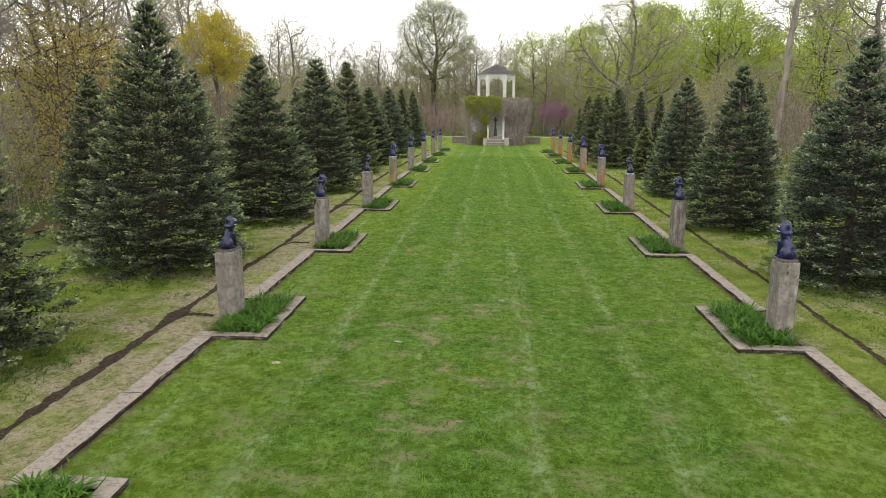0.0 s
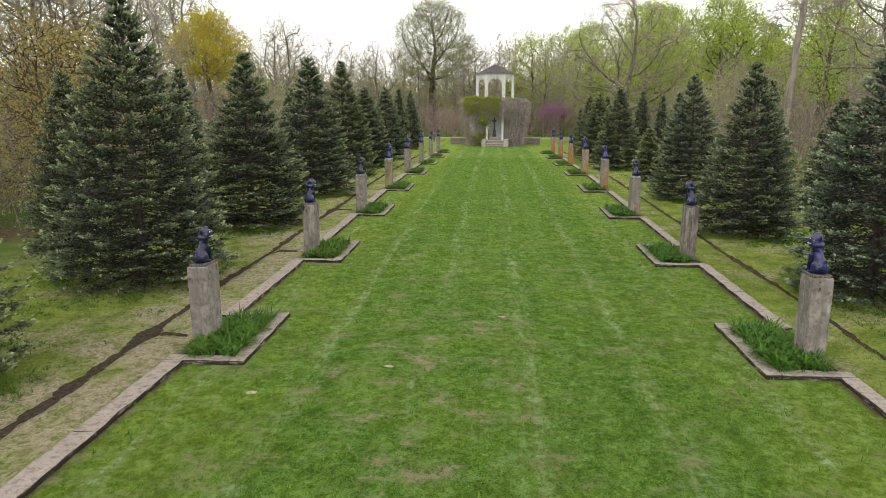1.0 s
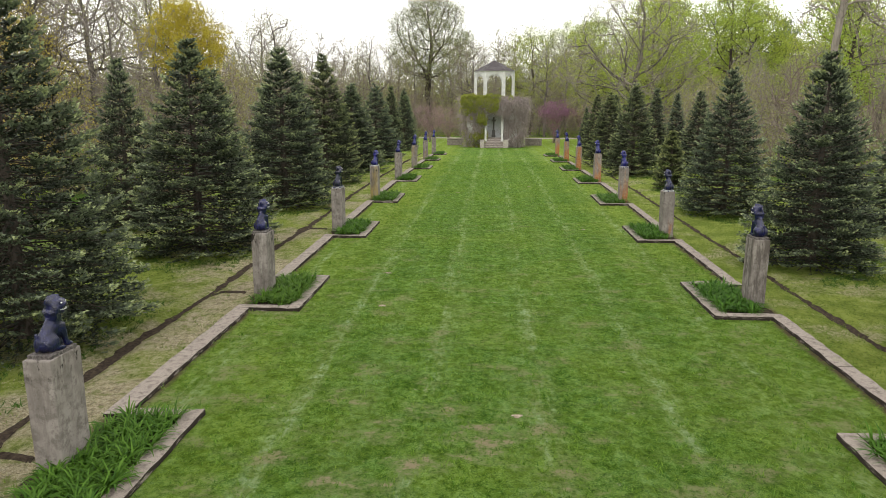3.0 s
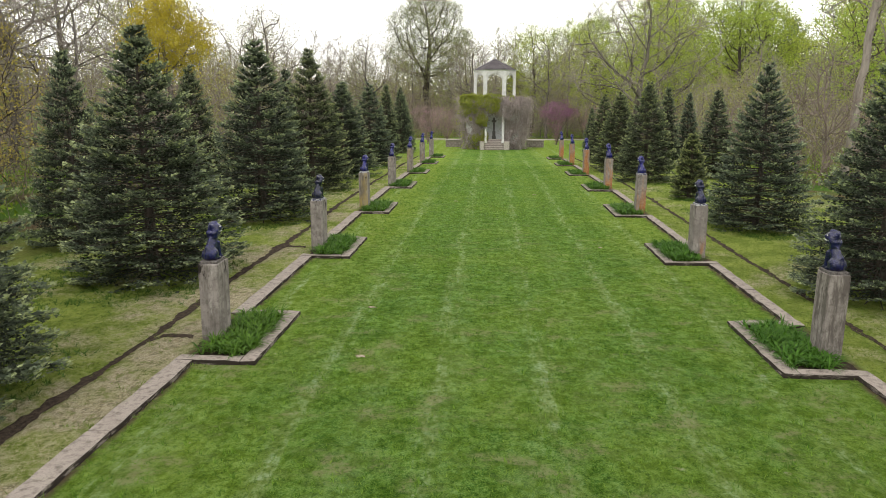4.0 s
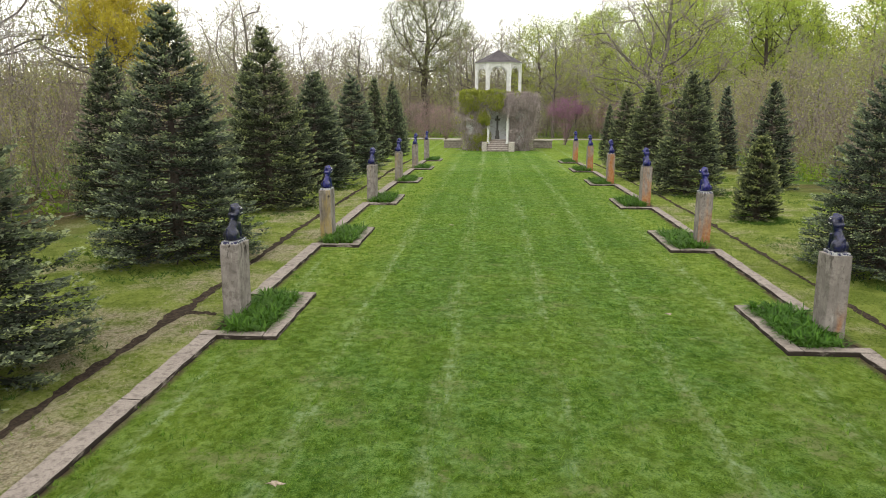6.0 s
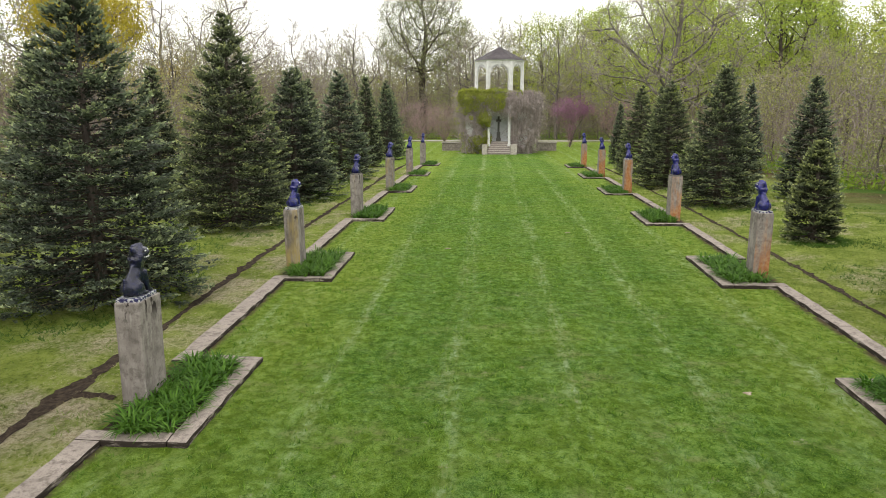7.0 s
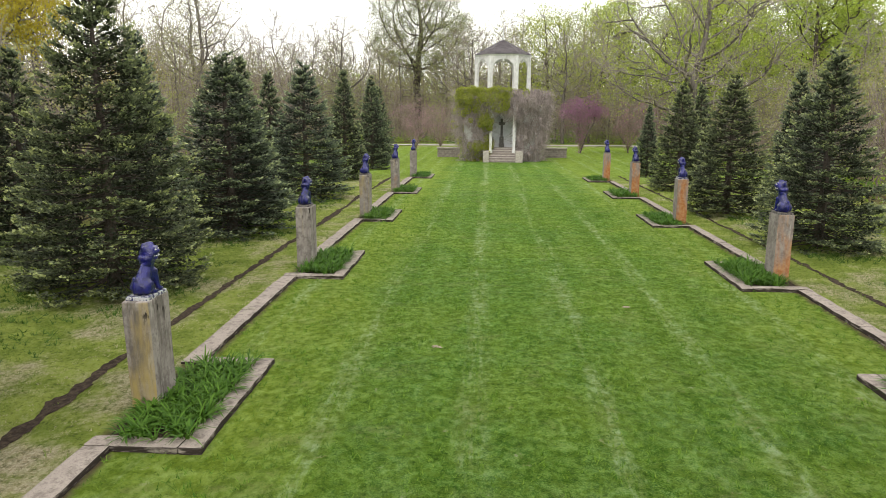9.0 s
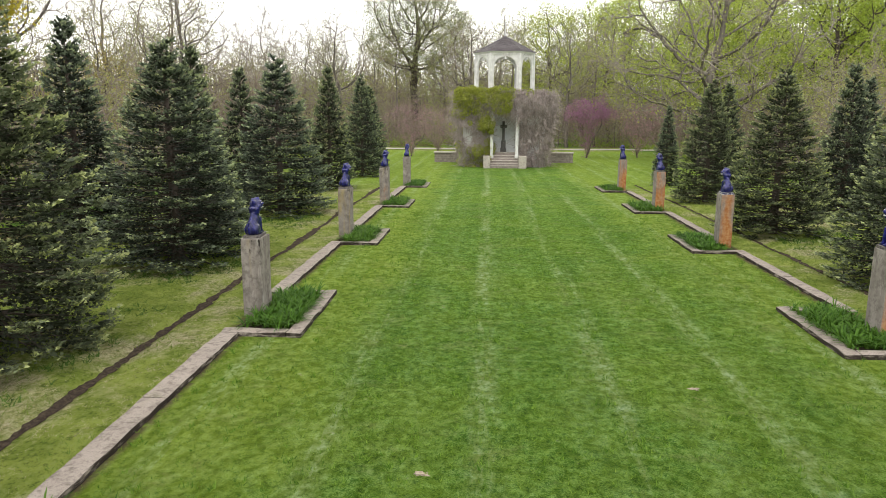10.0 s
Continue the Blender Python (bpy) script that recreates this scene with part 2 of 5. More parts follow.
def glaze_material():
    """Thick cobalt glaze over a scaly hide; the object's colour sets how blue it is."""
    n = Nodes("cobalt_glaze")
    p, o = n.world_pos(), n.coords()
    info = n.t.nodes.new("ShaderNodeObjectInfo")
    split = n.t.nodes.new("ShaderNodeSeparateColor")
    n.put(split.inputs[0], info.outputs["Color"])
    deep = n.mix(split.outputs[0], (0.0025, 0.0035, 0.018), (0.005, 0.006, 0.085))
    bright = n.mix(split.outputs[0], (0.005, 0.007, 0.042), (0.009, 0.009, 0.17))
    c = n.mix(n.ramp(n.noise(p, 13, 4, 0.6), 0.40, 0.64), deep, bright)
    scale = n.add("ShaderNodeTexVoronoi", Scale=48.0)
    n.put(scale.inputs["Vector"], o)
    n.bump(n.math("ADD", n.math("MULTIPLY", scale.outputs["Distance"], 0.8), n.math("MULTIPLY", n.noise(o, 42, 3, 0.6), 1.4)), 0.6, 0.010)
    n.t.links.new(n.bsdf.inputs["Normal"].links[0].from_socket, n.bsdf.inputs["Coat Normal"])
    n.bsdf.inputs["Coat Weight"].default_value = 1.0
    n.bsdf.inputs["Coat Roughness"].default_value = 0.1
    n.bsdf.inputs["Coat IOR"].default_value = 1.5
    return n.base(c, 0.3, 0.1)


def chipped_base_material():
    n = Nodes("chipped_white_and_blue_glaze")
    p = n.world_pos()
    c = n.mix(n.ramp(n.noise(p, 26, 3, 0.6), 0.46, 0.52), (0.50, 0.50, 0.50), (0.025, 0.025, 0.09))
    return n.base(c, 0.4, 0.5)


def needle_material(name, a, b, through=0.1):
    n = Nodes(name)
    info = n.t.nodes.new("ShaderNodeObjectInfo")
    geo = n.t.nodes.new("ShaderNodeNewGeometry")
    c = n.mix(geo.outputs["Random Per Island"], a, b)
    tint = n.t.nodes.new("ShaderNodeSeparateColor")
    n.put(tint.inputs[0], info.outputs["Color"])
    blue = n.mix(tint.outputs[0], (1.06, 1.03, 0.76), (0.95, 1.0, 1.08))
    c = n.mix(1.0, c, blue, "MULTIPLY")
    return n.leafy(c, through, 0.65, 0.25)


def leaf_material(name, a, b, through=0.4):
    n = Nodes(name)
    info = n.t.nodes.new("ShaderNodeObjectInfo")
    geo = n.t.nodes.new("ShaderNodeNewGeometry")
    c = n.mix(geo.outputs["Random Per Island"], a, b)
    c = n.mix(1.0, c, n.mix(info.outputs["Random"], (0.85, 0.95, 0.8), (1.15, 1.05, 1.0)), "MULTIPLY")
    return n.leafy(c, through, 0.6, 0.2)


def bark_material(name, a, b):
    n = Nodes(name)
    p = n.world_pos()
    c = n.mix(n.ramp(n.noise(n.scaled(p, (4, 4, 0.8)), 1.5, 5, 0.65), 0.35, 0.65), a, b)
    n.bump(n.noise(n.scaled(p, (12, 12, 2)), 1.0, 5, 0.7), 0.8, 0.03)
    return n.base(c, 0.95, 0.1)


def soil_material():
    n = Nodes("dark_soil")
    p = n.world_pos()
    c = n.mix(n.ramp(n.noise(p, 14, 5, 0.7), 0.35, 0.7), (0.035, 0.026, 0.02), (0.10, 0.075, 0.055))
    n.bump(n.noise(p, 25, 6, 0.75), 1.0, 0.05)
    return n.base(c, 0.97, 0.1)


def paint_material():
    n = Nodes("old_white_paint")
    p = n.world_pos()
    c = n.mix(n.ramp(n.noise(p, 3, 5, 0.65), 0.35, 0.7), (0.58, 0.575, 0.57), (0.74, 0.735, 0.73))
    c = n.mix(n.ramp(n.noise(n.scaled(p, (5, 5, 0.8)), 1, 4), 0.58, 0.75, 0, 0.55), c, (0.38, 0.36, 0.32))
    n.bump(n.noise(p, 30, 3), 0.2, 0.01)
    return n.base(c, 0.65, 0.35)


def shingle_material():
    n = Nodes("slate_shingle")
    p = n.world_pos()
    info = n.t.nodes.new("ShaderNodeObjectInfo")
    c = n.mix(n.noise(p, 5, 4), (0.045, 0.038, 0.042), (0.105, 0.092, 0.10))
    c = n.mix(n.math("MULTIPLY", info.outputs["Random"], 0.6), c, (0.13, 0.115, 0.12))
    n.bump(n.noise(p, 40, 4), 0.4, 0.01)
    return n.base(c, 0.8, 0.3)


def plain_material(name, a, b, scale=4.0, rough=0.85):
    n = Nodes(name)
    p = n.world_pos()
    c = n.mix(n.ramp(n.noise(p, scale, 5, 0.65), 0.3, 0.7), a, b)
    n.bump(n.noise(p, scale * 10, 4), 0.4, 0.01)
    return n.base(c, rough, 0.25)


LAWN_DARK, LAWN_MID, LAWN_LIGHT = (0.064, 0.165, 0.009), (0.118, 0.240, 0.018), (0.166, 0.300, 0.042)
M_GROUND = ground_material()
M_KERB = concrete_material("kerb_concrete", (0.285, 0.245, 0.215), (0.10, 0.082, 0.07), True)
M_STONE = concrete_material("step_stone", (0.45, 0.41, 0.37), (0.22, 0.19, 0.17))
M_PED = pedestal_material()
M_GLAZE, M_CHIP = glaze_material(), chipped_base_material()
M_PALEGLAZE = plain_material("pale_glaze", (0.55, 0.56, 0.58), (0.72, 0.72, 0.72), 20, 0.3)
M_SLAB = plain_material("dark_worn_slab", (0.045, 0.038, 0.038), (0.20, 0.18, 0.17), 28, 0.7)
# Inner needles are coloured darker to paint in the shade within the crown.
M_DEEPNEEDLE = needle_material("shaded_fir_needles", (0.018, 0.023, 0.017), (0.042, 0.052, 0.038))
M_SHADENEEDLE = needle_material("half_shaded_fir_needles", (0.026, 0.034, 0.025), (0.072, 0.089, 0.063), 0.15)
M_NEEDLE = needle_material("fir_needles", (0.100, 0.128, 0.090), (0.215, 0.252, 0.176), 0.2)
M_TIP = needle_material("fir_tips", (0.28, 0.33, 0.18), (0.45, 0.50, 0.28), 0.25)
M_BARK = bark_material("grey_bark", (0.095, 0.083, 0.072), (0.21, 0.187, 0.165))
M_DARKBARK = bark_material("dark_bark", (0.055, 0.045, 0.038), (0.12, 0.10, 0.085))
M_TWIG = bark_material("pale_twigs", (0.22, 0.19, 0.165), (0.36, 0.32, 0.28))
M_RUSTTWIG = bark_material("reddish_twigs", (0.17, 0.135, 0.115), (0.31, 0.255, 0.22))
M_FAROLIVE = leaf_material("far_olive_buds", (0.26, 0.255, 0.12), (0.36, 0.34, 0.17))
M_FARLIME = leaf_material("far_lime_leaves", (0.27, 0.34, 0.07), (0.38, 0.45, 0.11))
M_FARBAND = plain_material("far_woodland", (0.16, 0.145, 0.10), (0.27, 0.26, 0.16), 0.35, 1.0)
M_LIME = leaf_material("lime_leaves", (0.33, 0.42, 0.06), (0.50, 0.57, 0.13), 0.45)
M_OLIVE = leaf_material("olive_buds", (0.27, 0.28, 0.11), (0.40, 0.385, 0.19))
M_YELLOW = leaf_material("yellow_flower_buds", (0.34, 0.29, 0.075), (0.46, 0.395, 0.12))
M_GOLD = leaf_material("golden_flower_buds", (0.54, 0.405, 0.05), (0.66, 0.52, 0.09))
M_PINK = leaf_material("redbud_blossom", (0.34, 0.12, 0.29), (0.46, 0.23, 0.40))
M_PALEPINK = leaf_material("faded_blossom", (0.40, 0.20, 0.30), (0.52, 0.32, 0.41))
M_SHRUB = leaf_material("shrub_leaves", (0.17, 0.28, 0.03), (0.30, 0.42, 0.06))
M_VINE = leaf_material("vine_leaves", (0.22, 0.28, 0.045), (0.42, 0.48, 0.11))
M_DRYVINE = bark_material("dry_vine_stems", (0.21, 0.172, 0.165), (0.50, 0.43, 0.41))
M_LILY = leaf_material("lily_blades", (0.036, 0.098, 0.010), (0.105, 0.215, 0.026), 0.25)
M_BLADE = leaf_material("lawn_blades", (0.045, 0.130, 0.008), (0.25, 0.39, 0.055), 0.3)
M_WEED = leaf_material("weed_blades", (0.12, 0.20, 0.03), (0.26, 0.34, 0.07), 0.3)
M_SHADEWEED = leaf_material("shade_toned_weed_leaves", (0.045, 0.105, 0.015), (0.125, 0.215, 0.04), 0.3)
M_STRAW = leaf_material("straw_blades", (0.42, 0.355, 0.215), (0.66, 0.585, 0.41), 0.2)
M_SOIL = soil_material()
M_PAINT, M_SHINGLE = paint_material(), shingle_material()
M_INNER = plain_material("grey_painted_panel", (0.56, 0.57, 0.59), (0.70, 0.71, 0.73))
M_BRICK = plain_material("buff_block_and_shade_riser", (0.20, 0.17, 0.155), (0.33, 0.285, 0.265), 5)
M_MORTAR = plain_material("mortar", (0.33, 0.31, 0.29), (0.44, 0.42, 0.39), 9)
M_PATH = plain_material("pale_gravel", (0.34, 0.32, 0.27), (0.46, 0.43, 0.38), 3)
M_EARTH = plain_material("pale_earth", (0.24, 0.19, 0.13), (0.46, 0.39, 0.31), 30, 0.95)
M_IRON = plain_material("dark_bronze", (0.10, 0.095, 0.09), (0.17, 0.16, 0.15), 12, 0.6)


# ---- mesh helpers ----
def mesh_from(name, verts, faces, mats, index=None, smooth=False):
    me = bpy.data.meshes.new(name)
    me.from_pydata(np.asarray(verts).tolist() if not isinstance(verts, list) else verts, [], faces if isinstance(faces, list) else np.asarray(faces).tolist())
    for m in mats:
        me.materials.append(m)
    if index is not None:
        me.polygons.foreach_set("material_index", np.asarray(index, dtype=np.int32))
    if smooth:
        me.polygons.foreach_set("use_smooth", np.ones(len(me.polygons), dtype=bool))
    me.update()
    return me


def part(name, bm, material, parent, label="", smooth=False):
    """Links a bmesh as one mesh object under a thing or a part."""
    me = bpy.data.meshes.new(name)
    bm.to_mesh(me)
    bm.free()
    me.materials.append(material)
    if smooth:
        me.polygons.foreach_set("use_smooth", np.ones(len(me.polygons), dtype=bool))
    return mesh_part(name, me, parent, label)


def mesh_part(name, me, parent, label=""):
    ob = new(name, me)
    ob.parent = parent
    return tagged(ob, label) if label else ob


def empty(name, label, category, x=0.0, y=0.0, z=0.0, **tags):
    ob = new(name)
    ob.location = (x, y, z)
    return tagged(ob, label, category, **tags)


def box(x0, x1, y0, y1, z0, z1, bevel=0.0, jag=0.0, cuts=0):
    """A block with worn edges as a bmesh."""
    bm = bmesh.new()
    bmesh.ops.create_cube(bm, size=1.0, matrix=Matrix.Translation(((x0 + x1) / 2, (y0 + y1) / 2, (z0 + z1) / 2)) @ Matrix.Diagonal((x1 - x0, y1 - y0, z1 - z0, 1)))
    if bevel:
        bmesh.ops.bevel(bm, geom=bm.edges[:], offset=bevel, segments=2, profile=0.6, affect="EDGES")
    if cuts:
        long = [e for e in bm.edges if e.calc_length() > 0.3]
        bmesh.ops.subdivide_edges(bm, edges=long, cuts=cuts, use_grid_fill=True)
    if jag:
        for v in bm.verts:
            v.co += Vector([jag * (noise.noise(v.co * 3.1 + Vector((k * 7, 0, 0))) + 0.6 * noise.noise(v.co * 11 + Vector((0, k * 5, 0)))) for k in range(3)])
    return bm


def tube(points, radii, sides=8):
    """A tapered tube along points as vertices and quads."""
    v, f = [], []
    for i, (p, r) in enumerate(zip(points, radii)):
        p = Vector(p)
        d = (Vector(points[min(i + 1, len(points) - 1)]) - Vector(points[max(i - 1, 0)])).normalized()
        a = d.orthogonal().normalized()
        b = d.cross(a)
        for k in range(sides):
            t = 2 * math.pi * k / sides
            v.append(tuple(p + r * (math.cos(t) * a + math.sin(t) * b)))
        if i:
            o = (i - 1) * sides
            f += [(o + k, o + (k + 1) % sides, o + sides + (k + 1) % sides, o + sides + k) for k in range(sides)]
    return v, f


def tubes_np(seg, sides):
    """Many straight tapered sticks at once. seg: rows of p0, p1, r0, r1."""
    seg = np.asarray(seg, dtype=float)
    p0, p1, r0, r1 = seg[:, 0:3], seg[:, 3:6], seg[:, 6:7], seg[:, 7:8]
    d = p1 - p0
    d /= np.linalg.norm(d, axis=1, keepdims=True) + 1e-9
    ref = np.where(np.abs(d[:, 2:3]) < 0.9, np.array([[0, 0, 1.0]]), np.array([[1.0, 0, 0]]))
    a = np.cross(d, ref)
    a /= np.linalg.norm(a, axis=1, keepdims=True) + 1e-9
    b = np.cross(d, a)
    rings = []
    for p, r in ((p0, r0), (p1, r1)):
        for k in range(sides):
            t = 2 * math.pi * k / sides
            rings.append(p + r * (math.cos(t) * a + math.sin(t) * b))
    v = np.stack(rings, axis=1).reshape(-1, 3)
    o = np.arange(len(seg))[:, None] * 2 * sides
    f = np.concatenate([o + np.array([k, (k + 1) % sides, sides + (k + 1) % sides, sides + k]) for k in range(sides)])
    return v, f


def ribbons_np(seg, rng):
    """Many thin straight twigs as single tapered strips, turned at random."""
    seg = np.asarray(seg, dtype=float)
    p0, p1 = seg[:, 0:3], seg[:, 3:6]
    a = np.cross(p1 - p0, rng.normal(0, 1, p0.shape))
    a /= np.linalg.norm(a, axis=1, keepdims=True) + 1e-9
    v = np.stack([p0 - a * seg[:, 6:7], p0 + a * seg[:, 6:7], p1 + a * seg[:, 7:8], p1 - a * seg[:, 7:8]], axis=1).reshape(-1, 3)
    return v, np.arange(len(seg) * 4).reshape(-1, 4)


def kites(pos, along, size, width, rng, roll=0.6, up=None, slim=False):
    """Many small leaf-shaped quads, or slim pointed triangles: at pos, pointing along, randomly rolled."""
    n = len(pos)
    along = along / (np.linalg.norm(along, axis=1, keepdims=True) + 1e-9)
    up = np.array([[0, 0, 1.0]]) if up is None else up
    side = np.cross(along, up)
    side /= np.linalg.norm(side, axis=1, keepdims=True) + 1e-9
    nrm = np.cross(side, along)
    t = rng.normal(0, roll, (n, 1))
    side = side * np.cos(t) + nrm * np.sin(t)
    L, W = size.reshape(-1, 1), width.reshape(-1, 1)
    if slim:
        v = np.stack([pos + side * W, pos - side * W, pos + along * L], axis=1).reshape(-1, 3)
        return v, np.arange(n * 3).reshape(-1, 3)
    v = np.stack([pos, pos + along * L * 0.45 + side * W, pos + along * L, pos + along * L * 0.45 - side * W], axis=1).reshape(-1, 3)
    f = np.arange(n * 4).reshape(-1, 4)
    return v, f


# ---- ground ----
def ditch_x(y, side):
    c = 6.2 + 0.10 * noise.noise((y * 0.15, side, 0)) + 0.05 * noise.noise((y * 0.9, side, 3))
    return side * c + (-0.03 if side < 0 else -0.05)


LAWN_Z, ROUGH_Z = -0.072, -0.035


def grade(y):
    """The lie of the land along the lawn: a slight crown, then a fall towards the tower."""
    return float(np.mean(np.interp([y - 3, y - 1.5, y, y + 1.5, y + 3], [-50, 20, 29, 38, 42, 49.5, 57, 65, 78.5, 95, 120], [0, 0, 0.03, 0.07, 0.07, -0.05, -0.15, -0.31, -0.66, -0.9, -1.0])))


def ground_z(x, y):
    fx = min(1.0, max(0.0, (abs(x + 0.02) - 5.06) / 0.08))
    fy = min(1.0, max(0.0, (y - 64.0) / 5.0))
    fx = max(fx, fy * fy * (3 - 2 * fy))
    z = LAWN_Z + (ROUGH_Z - LAWN_Z) * fx
    wild = min(1.0, max(0.0, (abs(x) - 5.4) / 3.0))
    z += wild * 0.05 * noise.noise((x * 0.5, y * 0.5, 0)) + fx * 0.012 * noise.noise((x * 2.3, y * 2.3, 4))
    z += 0.008 * noise.noise((x * 0.9, y * 0.9, 9))
    if 2 < y < 67 and 5.6 < abs(x) < 6.9:
        d = abs(x - ditch_x(y, 1 if x > 0 else -1))
        z -= 0.06 * max(0.0, 1 - (d / 0.24) ** 2)
    far = min(1.0, max(0.0, (max(abs(x), abs(y - 40)) - 90) / 200))
    return z + grade(y) + far * 0.4 * noise.noise((x * 0.01, y * 0.01, 2))


def build_ground():
    half = [0, .5, 1, 1.5, 2, 2.5, 3, 3.4, 3.8, 4.2, 4.6, 4.9, 5.06, 5.14, 5.3, 5.5, 5.7, 5.85, 5.95, 6.03, 6.1, 6.17, 6.24, 6.31, 6.38, 6.46, 6.6, 6.85, 7.2, 7.6, 8, 8.5, 9, 9.6, 10.3, 11, 12, 13, 14.5, 16, 18, 20, 23, 27, 32, 40, 50, 65, 90, 140, 250, 500, 1000, 2000]
    xs = [-v for v in reversed(half[1:])] + half
    ys = [-2000, -900, -400, -150, -60, -25, -10, -4] + [-2 + 0.4 * i for i in range(185)] + [74, 76, 78, 80, 83, 86, 90, 95, 100, 110, 125, 150, 200, 300, 500, 1000, 2000]
    v = [(x, y, ground_z(x, y)) for y in ys for x in xs]
    w = len(xs)
    f = [(j * w + i, j * w + i + 1, (j + 1) * w + i + 1, (j + 1) * w + i) for j in range(len(ys) - 1) for i in range(w - 1)]
    ob = new("ground", mesh_from("ground", v, f, [M_GROUND], smooth=True))
    tagged(ob, "striped mown lawn with worn patches and rough straw-coloured grass beside it", "ground", kind="structure")


build_ground()


def build_ditch(name, side):
    """An uneven strip of bare soil at the bottom of the shallow trench."""
    rng = np.random.default_rng(5 if side > 0 else 6)
    v, f, n = [], [], 0
    y = 2.0
    rows = []
    while y < 66.5:
        c = ditch_x(y, side)
        gap = noise.noise((y * 0.33, side * 4, 7))
        w = max(0.03, (0.062 if side < 0 else 0.045) + 0.09 * gap + 0.08 * noise.noise((y * 2.5, side, 1)) + 0.04 * noise.noise((y * 7.0, side, 5)))
        wide = 0.22 * math.exp(-((y - 13.3) / 0.55) ** 2) + 0.16 * math.exp(-((y - 27.9) / 0.4) ** 2) if side < 0 else 0.0
        rows.append((y, c - w - wide * 0.5 - rng.uniform(0, 0.035), c + w + wide * 0.9 + rng.uniform(0, 0.035)))
        y += 0.07
    for y, a, b in rows:
        for k in range(5):
            x = a + (b - a) * k / 4
            v.append((x, y, ground_z(x, y) + 0.012 + (0.022 * rng.random() if 0 < k < 4 else -0.004)))
    for j in range(len(rows) - 1):
        if min(rows[j][2] - rows[j][1], rows[j + 1][2] - rows[j + 1][1]) < 0.055:
            continue
        f += [(j * 5 + k, j * 5 + k + 1, j * 5 + k + 6, j * 5 + k + 5) for k in range(4)]
    ob = new(name, mesh_from(name, v, f, [M_SOIL]))
    tagged(ob, "shallow trench of bare dark soil through rough grass", "ditch", kind="structure")


build_ditch("ditch_west", -1)
build_ditch("ditch_east", 1)


def build_spur(y):
    """A short side rut of bare soil from the trench towards a pedestal."""
    rng = np.random.default_rng(int(y * 10))
    v, f = [], []
    for i in range(13):
        t = i / 12
        x = -6.2 + 0.78 * t
        yc = y + 0.10 * math.sin(3 * t) + rng.uniform(-0.02, 0.02)
        w = 0.10 * (1 - 0.55 * t) + rng.uniform(0, 0.035)
        for k in (-1, -0.4, 0.4, 1):
            yy = yc + k * w
            v.append((x, yy, ground_z(x, yy) + (0.012 + 0.02 * rng.random() if abs(k) < 1 else -0.004)))
        if i:
            f += [(4 * i - 4 + k, 4 * i - 3 + k, 4 * i + 1 + k, 4 * i + k) for k in range(3)]
    ob = new("side_rut", mesh_from("side_rut", v, f, [M_SOIL]))
    tagged(ob, "short rut of bare dark soil leading to a pedestal", "ditch", kind="structure")


for spur_y in (13.2, 20.3, 27.8):
    build_spur(spur_y)


def build_path():
    v, f = [], []
    for i in range(81):
        x = -80 + 2 * i
        y = 101.0 + 0.012 * abs(x) + 0.2 * math.sin(x * 0.7)
        v += [(x, y, ground_z(x, y) + 0.04), (x, y + 2.2, ground_z(x, y + 2.2) + 0.04)]
        if i:
            f.append((2 * i - 2, 2 * i, 2 * i + 1, 2 * i - 1))
    path = new("path", mesh_from("path", v, f, [M_PATH]))
    tagged(path, "pale gravel path crossing behind the garden tower", "path", kind="structure")


build_path()


def build_bare_patch(x, y, r, seed):
    """A small worn spot: a low crumbly mound of pale earth in the lawn."""
    rng = random.Random(seed)
    z = ground_z(x, y) + 0.004
    v, f, n = [(x, y, z + 0.012)], [], 14
    for ring, k in enumerate((0.55, 1.0)):
        for i in range(n):
            a = 2 * math.pi * i / n
            rr = r * k * rng.uniform(0.35, 1.35)
            v.append((x + 1.5 * rr * math.cos(a), y + 0.9 * rr * math.sin(a), z + (0.010 if ring == 0 else -0.006) + rng.uniform(0, 0.006)))
    for i in range(n):
        j = (i + 1) % n
        f += [(0, 1 + i, 1 + j), (1 + i, 1 + n + i, 1 + n + j, 1 + j)]
    ob = new("bare_patch", mesh_from("bare_patch", v, f, [M_EARTH]))
    tagged(ob, "small bare patch of pale pinkish earth in the lawn", "soil", kind="structure")


for i, (px, py, pr) in enumerate(((-2.73, 22.42, 0.11), (-2.45, 19.73, 0.10), (-3.5, 10.97, 0.11), (-1.73, 12.1, 0.09), (-1.78, 37.26, 0.10), (1.46, 39.56, 0.09), (0.06, 14.82, 0.10), (2.62, 28.52, 0.09))):
    build_bare_patch(px, py, pr * 0.56, i)

# ---- kerbs and planting beds ----
LEFT_BEDS = [(4.7, 7.3), (12.0, 14.61), (19.21, 21.9), (26.65, 29.3), (33.8, 36.45), (41.22, 43.9), (48.93, 51.35), (56.5, 58.7), (64.0, 66.5)]
RIGHT_BEDS = [(11.95, 14.5), (19.26, 21.85), (26.5, 28.96), (33.7, 36.4), (40.8, 43.3), (48.4, 50.93), (55.5, 57.9), (62.55, 64.85)]
IN_L, OUT_L, RUN_L = -4.0, -5.27, -4.97
IN_R, OUT_R, RUN_R = 3.9, 5.20, 4.95


def kerb_block(parent, x0, x1, y0, y1):
    n = max(2, int(max(x1 - x0, y1 - y0) / 0.22))
    bm = box(min(x0, x1), max(x0, x1), y0, y1, -0.30, 0.0, 0.020, 0.017, min(n, 24))
    for v in bm.verts:
        if v.co.z < -0.2:
            v.co.z = -0.30
        v.co.z += grade(v.co.y)
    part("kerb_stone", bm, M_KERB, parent)


